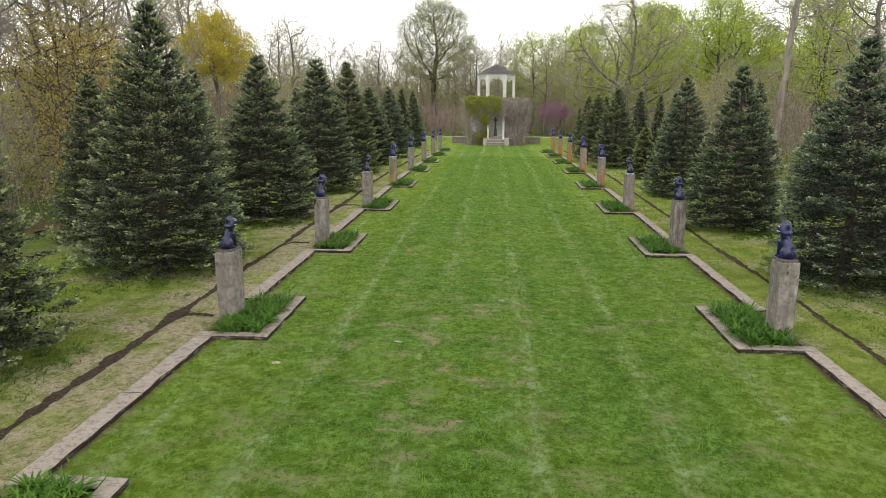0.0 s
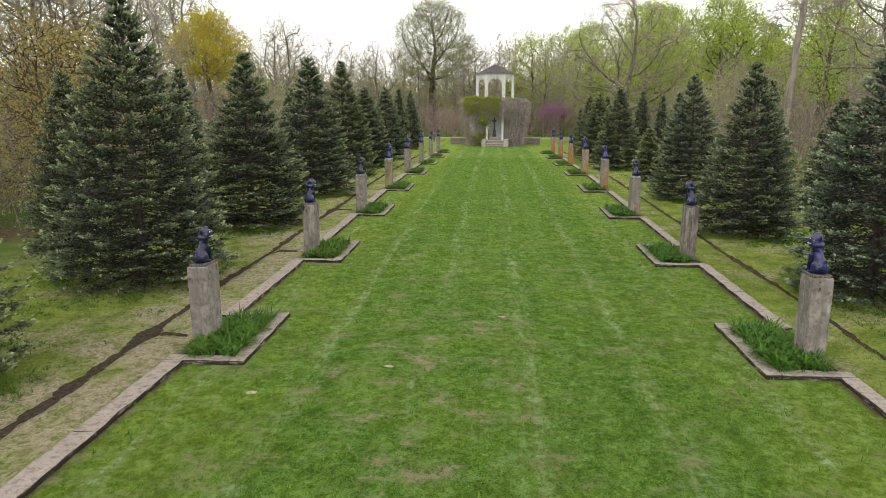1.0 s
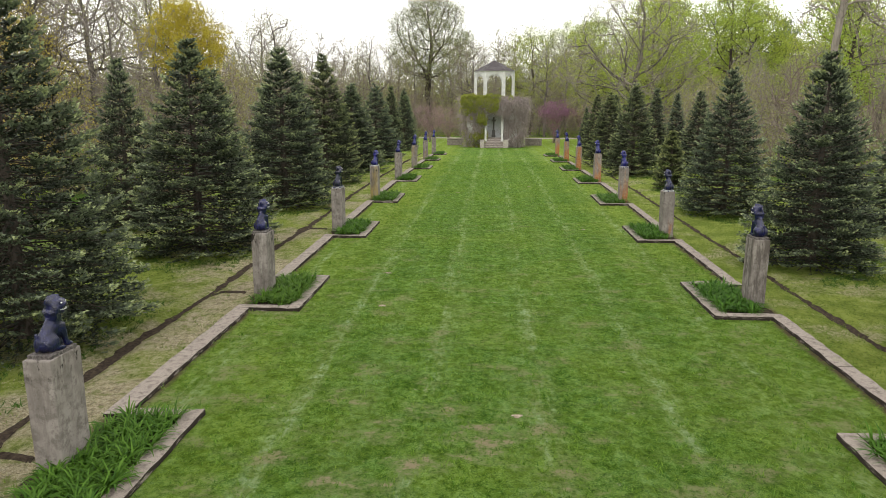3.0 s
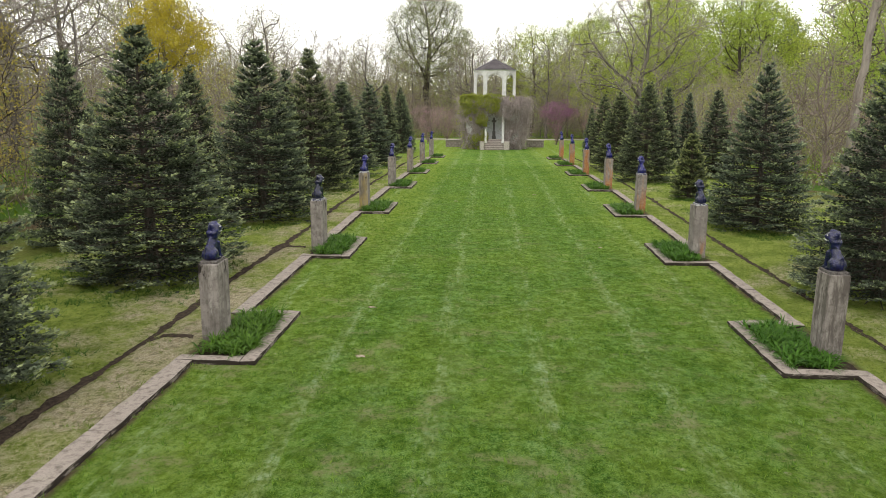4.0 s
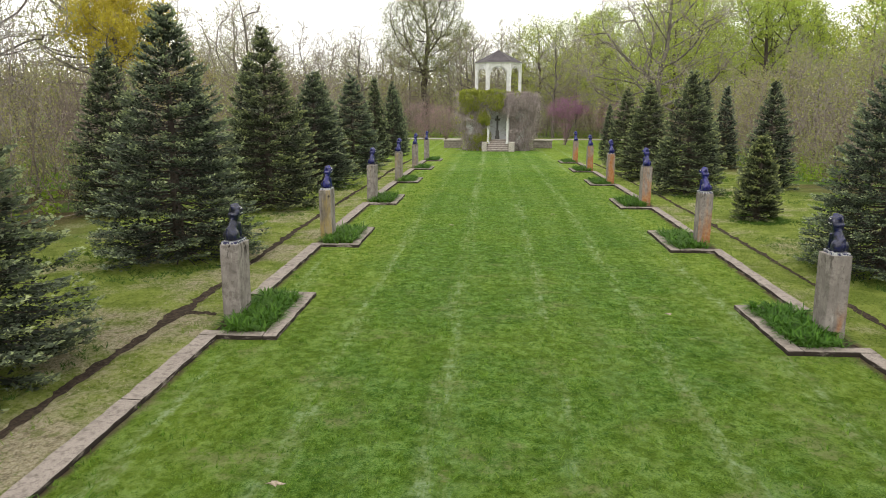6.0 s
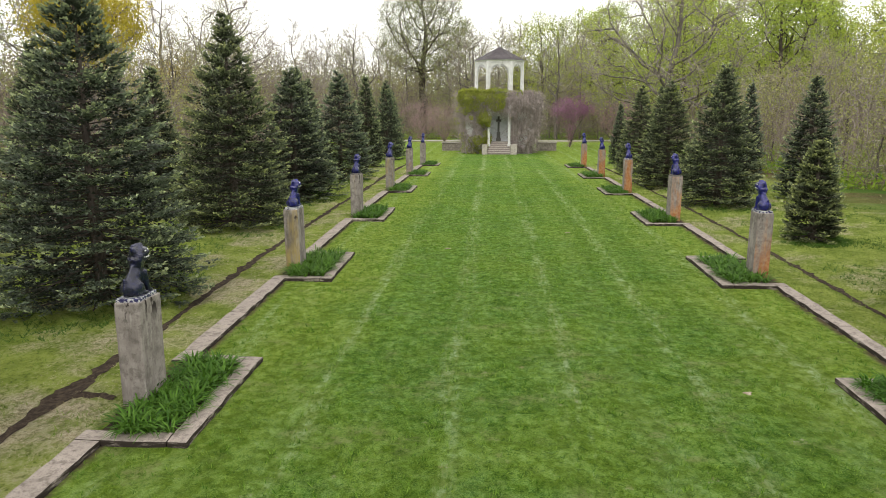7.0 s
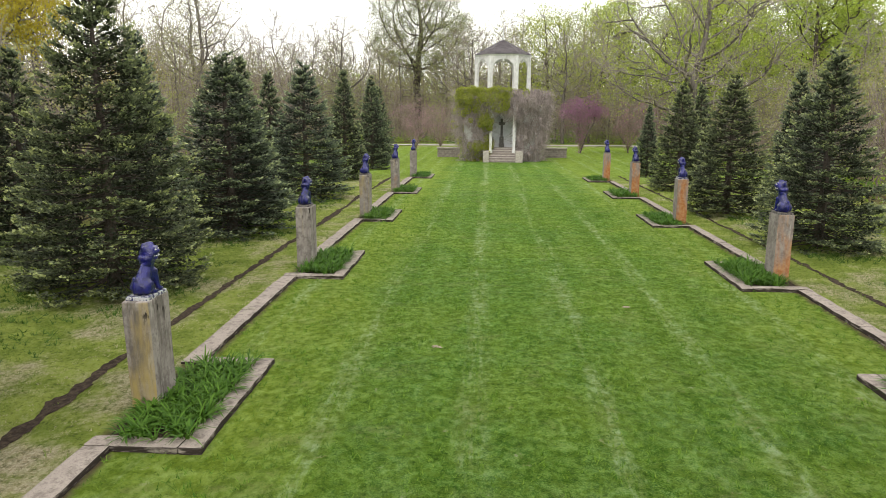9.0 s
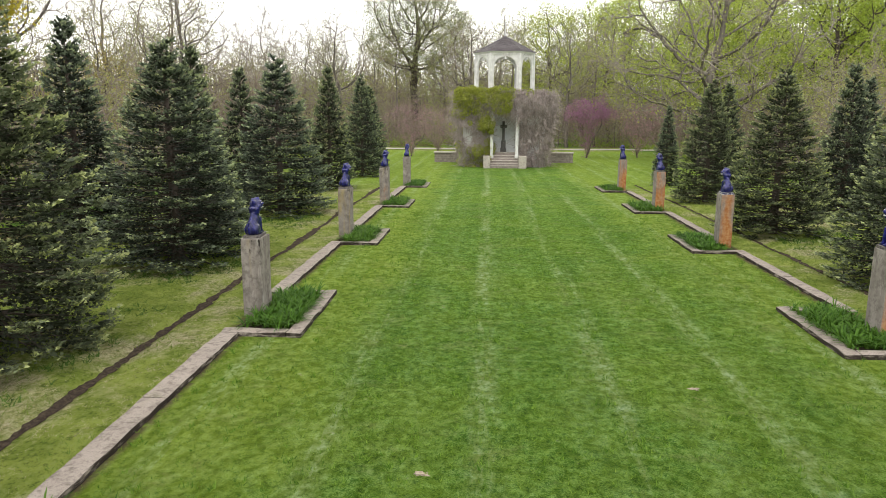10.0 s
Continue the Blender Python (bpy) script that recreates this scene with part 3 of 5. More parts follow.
def build_kerb(name, beds, inner, outer, run, start):
    root = empty(name, "weathered pinkish concrete kerb stepping round the planting beds", "kerb", kind="structure")
    s = 1 if inner < 0 else -1
    w = 0.24
    y = start
    for n, f in beds:
        # long run up to the bed, in pieces
        length = n - y
        cuts = max(1, round(length / 2.4))
        for i in range(cuts):
            kerb_block(root, outer, run, y + length * i / cuts + 0.004, y + length * (i + 1) / cuts - 0.004)
        kerb_block(root, outer, inner - s * w - s * 0.003, n, n + w)
        kerb_block(root, inner - s * w, inner, n, f)
        kerb_block(root, run, inner - s * w - s * 0.003, f - w, f)
        y = f - w + 0.003
    return root


build_kerb("kerb_west", LEFT_BEDS, IN_L, OUT_L, RUN_L, -4.0)
build_kerb("kerb_east", RIGHT_BEDS, IN_R, OUT_R, RUN_R, -4.0)


def lily_mesh(seed, w, d):
    rng = np.random.default_rng(seed)
    V, F, n = [], [], 0
    clumps = [(rng.uniform(0.03, w - 0.05), rng.uniform(0.04, d - 0.04)) for _ in range(int(w * d * 84))]
    for cx, cy in clumps:
        h = rng.uniform(0.75, 1.15)
        for _ in range(int(rng.integers(10, 14))):
            az = rng.uniform(0, 2 * math.pi)
            L = rng.uniform(0.22, 0.37) * h
            lean = rng.uniform(0.5, 1.4)
            dx, dy = math.cos(az), math.sin(az)
            wd = rng.uniform(0.008, 0.013)
            for t, k in ((0, 0.8), (0.4, 1.0), (0.75, 0.8), (1.0, 0.1)):
                r = 0.02 + L * 0.8 * lean * (0.3 * t + 0.7 * t * t)
                z = L * (t - 0.56 * lean * t * t)
                px, py = cx + dx * r, cy + dy * r
                V += [(px - dy * wd * k, py + dx * wd * k, z), (px + dy * wd * k, py - dx * wd * k, z)]
            F += [(n + 2 * i, n + 2 * i + 1, n + 2 * i + 3, n + 2 * i + 2) for i in range(3)]
            n += 8
    return mesh_from("foliage", V, F, [M_LILY])


def build_beds():
    foliage = [lily_mesh(s, 0.84, 2.1) for s in (1, 2, 3)]
    for k, (beds, inner, run) in enumerate(((LEFT_BEDS, IN_L, RUN_L), (RIGHT_BEDS, IN_R, RUN_R))):
        s = 1 if inner < 0 else -1
        x0, x1 = sorted((run - s * 0.28, inner - s * 0.235))
        for i, (n, f) in enumerate(beds):
            bm = box(x0, x1, n + 0.235, f - 0.235, -0.3, -0.045, 0, 0.012, 6)
            for v in bm.verts:
                v.co.z += grade(v.co.y)
            me = bpy.data.meshes.new("bed_soil")
            bm.to_mesh(me)
            bm.free()
            me.materials.append(M_SOIL)
            tagged(new("bed_soil", me), "dark soil inside a kerbed planting bed", "soil", kind="structure")
            lil = new("daylily_bed", foliage[(i + k) % 3])
            scale_y = (f - n - 0.32) / 2.1
            lil.location = (min(inner - s * 0.17, inner - s * 1.01), n + 0.15, -0.05 + grade(n + 1.3))
            lil.scale = (1, scale_y, 1.0 + 0.12 * math.sin(3.1 * i + k))
            tagged(lil, "dense green strap-leaved daylilies filling a kerbed bed", "plants", group="daylily beds", kind="stuff")


build_beds()


# ---- pedestals and statues ----
def statue_mesh():
    """A seated guardian beast on a slab, as one plain glazed mesh; it faces +y and turns its head towards +x."""
    bm = bmesh.new()

    def ball(x, y, z, a, b, c, rx=0.0, rz=0.0, into=None):
        m = Matrix.Translation((x, y, z)) @ Euler((radians(rx), 0, radians(rz))).to_matrix().to_4x4() @ Matrix.Diagonal((a, b, c, 1))
        bmesh.ops.create_uvsphere(into or bm, u_segments=14, v_segments=9, radius=1.0, matrix=m)

    def limb(p, q, r0, r1):
        d = Vector(q) - Vector(p)
        m = Matrix.Translation((Vector(p) + Vector(q)) / 2) @ d.to_track_quat("Z", "Y").to_matrix().to_4x4()
        bmesh.ops.create_cone(bm, cap_ends=True, segments=12, radius1=r0, radius2=r1, depth=d.length, matrix=m)

    # trunk: rump, sloping back, chest
    ball(0, -0.115, 0.155, 0.112, 0.105, 0.115)
    for k in range(7):
        t = k / 6
        ball(0, -0.11 + 0.175 * t, 0.18 + 0.21 * t, 0.098 - 0.02 * t, 0.098 - 0.012 * t, 0.10)
    ball(0, 0.085, 0.30, 0.086, 0.075, 0.135)
    for k in range(9):                                  # ridge down the spine
        t = k / 8
        ball(0, -0.205 + 0.185 * t, 0.20 + 0.255 * t, 0.016, 0.02, 0.024, -40)
    for s in (-1, 1):
        ball(s * 0.096, -0.075, 0.145, 0.044, 0.115, 0.095, 20)      # haunch
        ball(s * 0.104, 0.035, 0.07, 0.036, 0.075, 0.028)            # hind paw
        limb((s * 0.058, 0.165, 0.05), (s * 0.056, 0.115, 0.34), 0.034, 0.046)
        ball(s * 0.058, 0.195, 0.066, 0.042, 0.052, 0.03)            # fore paw
        for k in (-1, 0, 1):                                         # toes
            ball(s * 0.058 + k * 0.024, 0.235, 0.06, 0.012, 0.018, 0.018)
    ball(0, -0.22, 0.17, 0.036, 0.03, 0.10, -8)                      # tail laid against the back
    ball(0.0, -0.215, 0.27, 0.028, 0.024, 0.04)
    # neck with a collar and curls
    ball(0.0, 0.075, 0.45, 0.092, 0.092, 0.085)
    hx, hy, hz = 0.025, 0.085, 0.575
    fx, fy = 0.93, 0.36
    sx, sy = -fy, fx
    turn = math.degrees(math.atan2(fy, fx)) - 90

    def at(f, s, z):
        return hx + fx * f + sx * s, hy + fy * f + sy * s, hz + z

    ball(*at(-0.005, 0, 0.0), 0.118, 0.118, 0.100, rz=turn)          # skull
    ball(*at(0.058, 0, -0.006), 0.086, 0.072, 0.040, rz=turn)        # upper jaw
    ball(*at(0.048, 0, -0.082), 0.074, 0.066, 0.022, rz=turn)        # lower jaw
    ball(*at(0.120, 0, 0.018), 0.036, 0.024, 0.024, rz=turn)         # nose
    for s in (-1, 1):
        ball(*at(0.075, s * 0.05, 0.055), 0.034, 0.03, 0.020, rz=turn)     # brow
        ball(*at(0.045, s * 0.098, -0.03), 0.028, 0.04, 0.045, rz=turn)    # cheek
        ball(*at(-0.045, s * 0.105, 0.055), 0.024, 0.036, 0.050, rz=turn)  # ear
    for k in range(5):                                               # crest from brow to nape
        t = k / 4
        ball(*at(0.04 - 0.12 * t, 0, 0.105 - 0.03 * t * t), 0.024, 0.026, 0.036)
    for k in range(9):                                               # curls of the mane
        a = math.pi * (0.35 + 1.3 * k / 8)
        ball(*at(-0.01 + 0.115 * math.cos(a), 0.115 * math.sin(a), -0.075), 0.032, 0.032, 0.034)
        ball(*at(-0.02 + 0.10 * math.cos(a), 0.10 * math.sin(a), -0.135), 0.028, 0.028, 0.032)
    me = bpy.data.meshes.new("rough")
    bm.to_mesh(me)
    bm.free()
    tmp = new("rough", me)
    rm = tmp.modifiers.new("merge", "REMESH")
    rm.mode, rm.voxel_size = "VOXEL", 0.02
    sm = tmp.modifiers.new("soften", "SMOOTH")
    sm.factor, sm.iterations = 0.5, 1
    body = bpy.data.meshes.new_from_object(tmp.evaluated_get(bpy.context.evaluated_depsgraph_get()))
    bpy.data.objects.remove(tmp)
    out = bmesh.new()
    out.from_mesh(body)
    for f in out.faces:
        f.smooth, f.material_index = True, 0
    k = len(out.faces)
    for s in (-1, 1):                                                # pale eyes
        ball(*at(0.100, s * 0.054, 0.036), 0.011, 0.011, 0.010, into=out)
    for i in range(7):                                               # teeth in the open mouth
        a = (i - 3) * 0.36
        ball(*at(0.058 + 0.062 * math.cos(a), 0.070 * math.sin(a), -0.046), 0.009, 0.009, 0.008, into=out)
    out.faces.ensure_lookup_table()
    for f in out.faces[k:]:
        f.smooth, f.material_index = True, 2
    out.transform(Matrix.Rotation(radians(-9), 4, "Z") @ Matrix.Diagonal((0.98, 0.98, 1.0, 1)))
    slab = box(-0.150, 0.150, -0.245, 0.235, 0.0, 0.05, 0.008)
    me = bpy.data.meshes.new("slab")
    slab.to_mesh(me)
    slab.free()
    k = len(out.faces)
    out.from_mesh(me)
    out.faces.ensure_lookup_table()
    for f in out.faces[k:]:
        f.material_index = 1
    done = bpy.data.meshes.new("statue")
    out.to_mesh(done)
    out.free()
    return done


# per pedestal: height, then rust, yellow lichen and soot; whether the statue's slab is pale
LEFT_PEDS = [(1.25, .0, .0, .35, 0), (1.27, .05, .05, .55, 0), (1.27, .0, .05, .35, 1), (1.28, .0, .38, .75, 1), (1.28, .05, .18, .4, 0), (1.3, .05, .40, .3, 0), (1.3, .25, .25, .3, 0), (1.3, .1, .0, .2, 0)]
RIGHT_PEDS = [(1.28, .0, .0, .5, 0), (1.3, .0, .05, .85, 0), (1.3, .16, .12, .3, 1), (1.32, .36, .0, .3, 1), (1.32, .44, .0, .25, 0), (1.32, .50, .05, .25, 1), (1.32, .54, .05, .25, 0), (1.32, .46, .0, .2, 0)]
PED_W, PED_D = 0.325, 0.53
LEFT_BLUES = (0.15, 0.3, 0.0, 0.85, 0.7, 0.9, 0.9, 0.9)
RIGHT_BLUES = (0.5, 0.2, 0.15, 0.9, 0.9, 0.9, 0.9, 0.9)
RIGHT_DEPTHS = (0.42, 0.43, 0.44, 0.44, 0.44, 0.44, 0.44, 0.44)


def build_pedestals():
    shapes = {}
    beast = statue_mesh()
    for glaze_base in (0, 1):
        me = beast.copy()
        me.materials.append(M_GLAZE)
        me.materials.append(M_CHIP if glaze_base else M_SLAB)
        me.materials.append(M_PALEGLAZE)
        shapes[glaze_base] = me
    mirrored = {}
    for key, me in shapes.items():
        m2 = me.copy()
        m2.transform(Matrix.Diagonal((-1, 1, 1, 1)))
        m2.flip_normals()
        mirrored[key] = m2
    for side, beds, peds in ((-1, LEFT_BEDS[1:], LEFT_PEDS), (1, RIGHT_BEDS, RIGHT_PEDS)):
        for i, ((n, f), (h, rust, lich, soot, pale)) in enumerate(zip(beds, peds)):
            x = -5.06 if side < 0 else 4.92
            depth = PED_D if side < 0 else RIGHT_DEPTHS[i]
            y = n + (0.97 if side < 0 else 0.78) + depth / 2
            bm = box(-PED_W / 2, PED_W / 2, -depth / 2, depth / 2, -0.25, h, 0.016, 0.007, 7)
            me = bpy.data.meshes.new("pedestal")
            bm.to_mesh(me)
            bm.free()
            me.materials.append(M_PED)
            ob = new("pedestal", me)
            ob.location = (x, y, grade(y))
            ob.rotation_euler = (radians(0.5 * math.sin(i * 2.7)), radians(0.6 * math.sin(i * 1.9 + side)), radians(1.5 * math.sin(i * 3.3 + side)))
            ob.color = (rust, lich, soot, 1)
            what = "orange-stained" if rust > 0.25 else "yellow-lichened" if lich > 0.2 else "dark-streaked" if soot > 0.5 else "plain grey"
            tagged(ob, f"tall square {what} concrete pedestal at a planting bed", "pedestal", group="pedestals along the lawn")
            st = new("beast_statue", (shapes if side < 0 else mirrored)[pale])
            st.location = (x, y + 0.01, h - 0.004 + grade(y))
            st.rotation_euler = (0, 0, radians(4 * math.sin(i * 2.1 + side)))
            s = 0.94 + 0.03 * math.sin(i * 1.7 + side)
            st.scale = (s, s * min(1.0, depth / 0.50), s)
            st.color = ((LEFT_BLUES if side < 0 else RIGHT_BLUES)[i],) * 3 + (1,)
            tagged(st, "seated guardian beast in glossy cobalt glaze" + (" on a chipped pale slab" if pale else " on a dark slab"), "statue", group="blue statues on pedestals")


build_pedestals()


# ---- conifers ----
def fir_meshes(seed, H, R, dense, spray):
    """A fir: whorls of boughs, each a flat fan of branchlets that end in pale stubby tips."""
    rng = np.random.default_rng(seed)
    pos, along, tipness, sizes = [], [], [], []
    sticks, fan_pos, fan_way, fan_len = [], [], [], []
    h = 0.2
    lev = 0
    while h < H - 0.12:
        u = h / H
        r = R * (1 - u) ** (0.60 + 0.30 * u) * min(1.0, 0.78 + h / 3.4) * rng.uniform(0.95, 1.05) + 0.04
        nb = int(5 + 7.2 * r)
        elev = math.radians(-6 + 50 * u ** 1.7)
        for k in range(nb):
            az = 2 * math.pi * (k + rng.uniform(-0.35, 0.35)) / nb + lev * 1.3
            rl = r * rng.uniform(0.90, 1.03) * (1 + 0.06 * math.sin(3 * az + seed + lev * 0.4))
            e = elev + rng.normal(0, 0.08)
            d = np.array([math.cos(az) * math.cos(e), math.sin(az) * math.cos(e), math.sin(e)])
            sd = np.array([-math.sin(az), math.cos(az), 0.0])
            base = np.array([0, 0, max(0.16, h + rng.normal(0, 0.085))])
            subs = 5 + int(4.2 * rl)
            m = max(4, int(1.12 * dense * (0.25 + rl) * rng.uniform(0.85, 1.1) / subs))
            s0 = 1 - 0.68 * rng.random(subs) ** 1.25
            s0[0] = 0.96
            turn = rng.uniform(0.35, 1.0, subs) * np.where(np.arange(subs) % 2, 1, -1)
            turn[0] = 0.0
            lb = (0.40 * (1.12 - s0)) * rl + 0.13
            sag = -0.10 * np.sin(np.pi * s0 * 0.8) * rl + 0.06 * s0 ** 3 * rl + rng.normal(0, 0.025, subs)
            root = base + d * (s0 * rl * 0.94)[:, None]
            root[:, 2] += sag
            way = d[None, :] + sd[None, :] * turn[:, None]
            way /= np.linalg.norm(way, axis=1, keepdims=True)
            across = np.cross(way, np.array([0, 0, 1.0]))
            fan_pos.append(root - way * 0.05 - np.array([0, 0, 0.015]))
            fan_way.append(way + np.array([0, 0, 0.05]))
            fan_len.append(np.minimum(lb + 0.04, 0.17))
            j = np.repeat(np.arange(subs), m)
            t = rng.random(subs * m) ** 0.8
            q = rng.uniform(-1, 1, subs * m)
            p = root[j] + way[j] * (t * lb[j])[:, None] + across[j] * (q * 0.055)[:, None]
            p[:, 2] += (0.07 * t * t - 0.03) * np.minimum(1.0, rl) + 0.02 * (1 - q * q) * rng.random(subs * m) - np.abs(rng.normal(0, 0.015, subs * m))
            a = way[j] * (0.75 + 0.5 * t)[:, None] + across[j] * (1.1 * q * (1.1 - 0.6 * t))[:, None] + rng.normal(0, 0.3, (subs * m, 3))
            a[:, 2] += 0.55
            pos.append(p)
            along.append(a)
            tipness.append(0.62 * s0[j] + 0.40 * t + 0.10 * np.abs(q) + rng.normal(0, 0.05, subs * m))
            sizes.append(np.full(subs * m, 1.0))
            sticks.append((*base, *(base + d * rl * 0.8 + np.array([0, 0, -0.05 * rl])), 0.018 * (1 - u) + 0.006, 0.004))
        h += (0.14 + 0.115 * (1 - u)) * rng.uniform(0.85, 1.15) * (H / 5.5)
        lev += 1
    # inner foliage, in the darkest needle colour to paint the crown's inner shade
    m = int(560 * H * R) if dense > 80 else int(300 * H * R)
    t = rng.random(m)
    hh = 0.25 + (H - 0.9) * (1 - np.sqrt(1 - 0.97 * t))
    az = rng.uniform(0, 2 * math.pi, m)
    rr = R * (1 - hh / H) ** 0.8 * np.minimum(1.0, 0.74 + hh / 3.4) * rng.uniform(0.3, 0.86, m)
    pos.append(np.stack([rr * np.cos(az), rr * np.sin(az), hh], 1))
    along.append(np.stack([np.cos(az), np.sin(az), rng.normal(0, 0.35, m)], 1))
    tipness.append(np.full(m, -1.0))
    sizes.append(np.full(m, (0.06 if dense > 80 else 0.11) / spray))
    # leader
    m = 26
    t = rng.random(m)
    az = rng.uniform(0, 6.28, m)
    pos.append(np.stack([0.02 * np.cos(az), 0.02 * np.sin(az), H - 0.45 + 0.5 * t], 1))
    along.append(np.stack([np.cos(az), np.sin(az), 0.6 + 1.6 * t], 1))
    tipness.append(np.full(m, 0.8))
    sizes.append(1.0 - 0.4 * t)
    pos, along = np.concatenate(pos), np.concatenate(along)
    tip, sz = np.concatenate(tipness), np.concatenate(sizes)
    L = spray * rng.uniform(0.7, 1.25, len(pos)) * sz
    v, f = kites(pos, along, L, L * rng.uniform(0.42, 0.58, len(pos)), rng, 0.7, slim=True)
    # colour by place in the crown: inner shade painted dark, tips pale
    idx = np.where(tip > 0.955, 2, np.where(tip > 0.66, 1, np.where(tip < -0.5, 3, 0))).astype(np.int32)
    fp, fw, fl = np.concatenate(fan_pos), np.concatenate(fan_way), np.concatenate(fan_len)
    fv, ff = kites(fp, fw, fl, 0.022 + 0.06 * fl, rng, 0.3)
    ff = ff + len(v)
    crown = mesh_from("crown", np.concatenate([v, fv]), f.tolist() + ff.tolist(), [M_SHADENEEDLE, M_NEEDLE, M_TIP, M_DEEPNEEDLE], np.concatenate([idx, np.zeros(len(ff), dtype=np.int32)]))
    tv, tf = tube([(0, 0, -0.35), (0.01, 0, H * 0.3), (0, 0.01, H * 0.7), (0, 0, H - 0.1)], [0.035 * R + 0.07, 0.085, 0.045, 0.008], 8)
    sv, sf = tubes_np(sticks, 3)
    trunk = mesh_from("trunk", np.concatenate([np.array(tv), sv]), [tuple(q) for q in tf] + (np.asarray(sf) + len(tv)).tolist(), [M_DARKBARK], smooth=True)
    return trunk, crown


def fir(kind, label):
    trunk, crown = kind
    root = empty("fir_tree", label, "tree", group="conifers beside the lawn")
    mesh_part("trunk", trunk, root)
    mesh_part("crown", crown, root)
    return root


FIRS = [  # x, y, height, radius, kind, how blue
    (-8.8, 10.5, 6.3, 2.05, 0, .3), (-8.25, 17.3, 6.25, 2.25, 0, .45), (-11.7, 20.5, 4.8, 1.45, 2, .5), (-8.1, 24.5, 5.45, 2.15, 1, .45), (-11.6, 27.5, 5.2, 1.4, 2, .6), (-8.0, 32.2, 5.8, 2.05, 2, .6),
    (-8.3, 40.2, 6.0, 2.0, 1, .1), (-12.0, 43.2, 4.8, 1.2, 4, .3), (-8.2, 46.4, 4.9, 1.95, 3, .6), (-8.6, 48.8, 5.0, 1.1, 4, .4), (-11.8, 48.8, 5.7, 1.35, 4, .7),
    (-8.1, 54.4, 5.2, 1.8, 3, .8), (-10.4, 57.5, 5.0, 1.2, 4, .5), (-8.2, 62.5, 5.4, 1.2, 4, .35), (-8.1, 70.2, 5.5, 1.35, 3, .6), (-8.6, 76.0, 5.2, 1.3, 4, .5),
    (-12.9, 38.5, 5.3, 1.6, 3, .4),
    (7.8, 16.8, 5.3, 1.9, 1, .85), (10.9, 20.5, 4.9, 1.5, 2, .7), (7.5, 23.7, 5.1, 1.75, 2, .55), (9.0, 26.4, 4.6, 1.1, 1, .5), (7.9, 31.7, 4.95, 1.8, 0, .75), (12.3, 28.6, 4.1, 1.5, 2, .7),
    (7.7, 38.6, 2.6, 0.8, 5, .0), (7.3, 45.3, 4.85, 1.65, 3, .3), (11.3, 47.5, 4.55, 1.25, 4, .6), (12.8, 58.5, 4.7, 1.0, 4, .9), (7.0, 51.5, 4.55, 1.65, 3, .15),
    (10.6, 55.2, 4.95, 1.1, 4, .6), (7.3, 59.0, 4.6, 1.4, 3, .2), (9.4, 63.6, 4.75, 1.1, 4, .4), (7.4, 65.8, 3.8, 0.75, 4, .7),
]


def build_firs():
    kinds = [fir_meshes(11, 6.0, 2.15, 102, 0.05), fir_meshes(12, 5.4, 1.8, 100, 0.049), fir_meshes(13, 5.4, 1.75, 96, 0.049), fir_meshes(14, 5.0, 1.55, 84, 0.052), fir_meshes(15, 5.0, 1.25, 54, 0.062), fir_meshes(16, 2.7, 0.8, 100, 0.06)]
    dims = [(6.0, 2.1), (5.4, 1.75), (5.4, 1.7), (5.0, 1.5), (5.0, 1.2), (2.7, 0.8)]
    labels = ["broad dark green fir with pale new tips, foliage to the ground", "dense conical green fir with paler branch tips", "blue-green conical fir in rough grass", "blue-green conical fir beside the lawn", "slender dark conical fir", "small young fir with yellowish tips"]
    firsts = {}
    for i, (x, y, h, r, k, blue) in enumerate(FIRS):
        m = pose(x, y, ROUGH_Z - 0.02 + grade(y), 0, 0, 47 * i)
        if k not in firsts:
            firsts[k] = fir(kinds[k], labels[k])
            ob = firsts[k]
            ob.matrix_basis = m
        else:
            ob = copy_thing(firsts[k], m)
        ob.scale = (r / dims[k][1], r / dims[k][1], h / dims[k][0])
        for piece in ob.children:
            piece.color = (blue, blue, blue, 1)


build_firs()


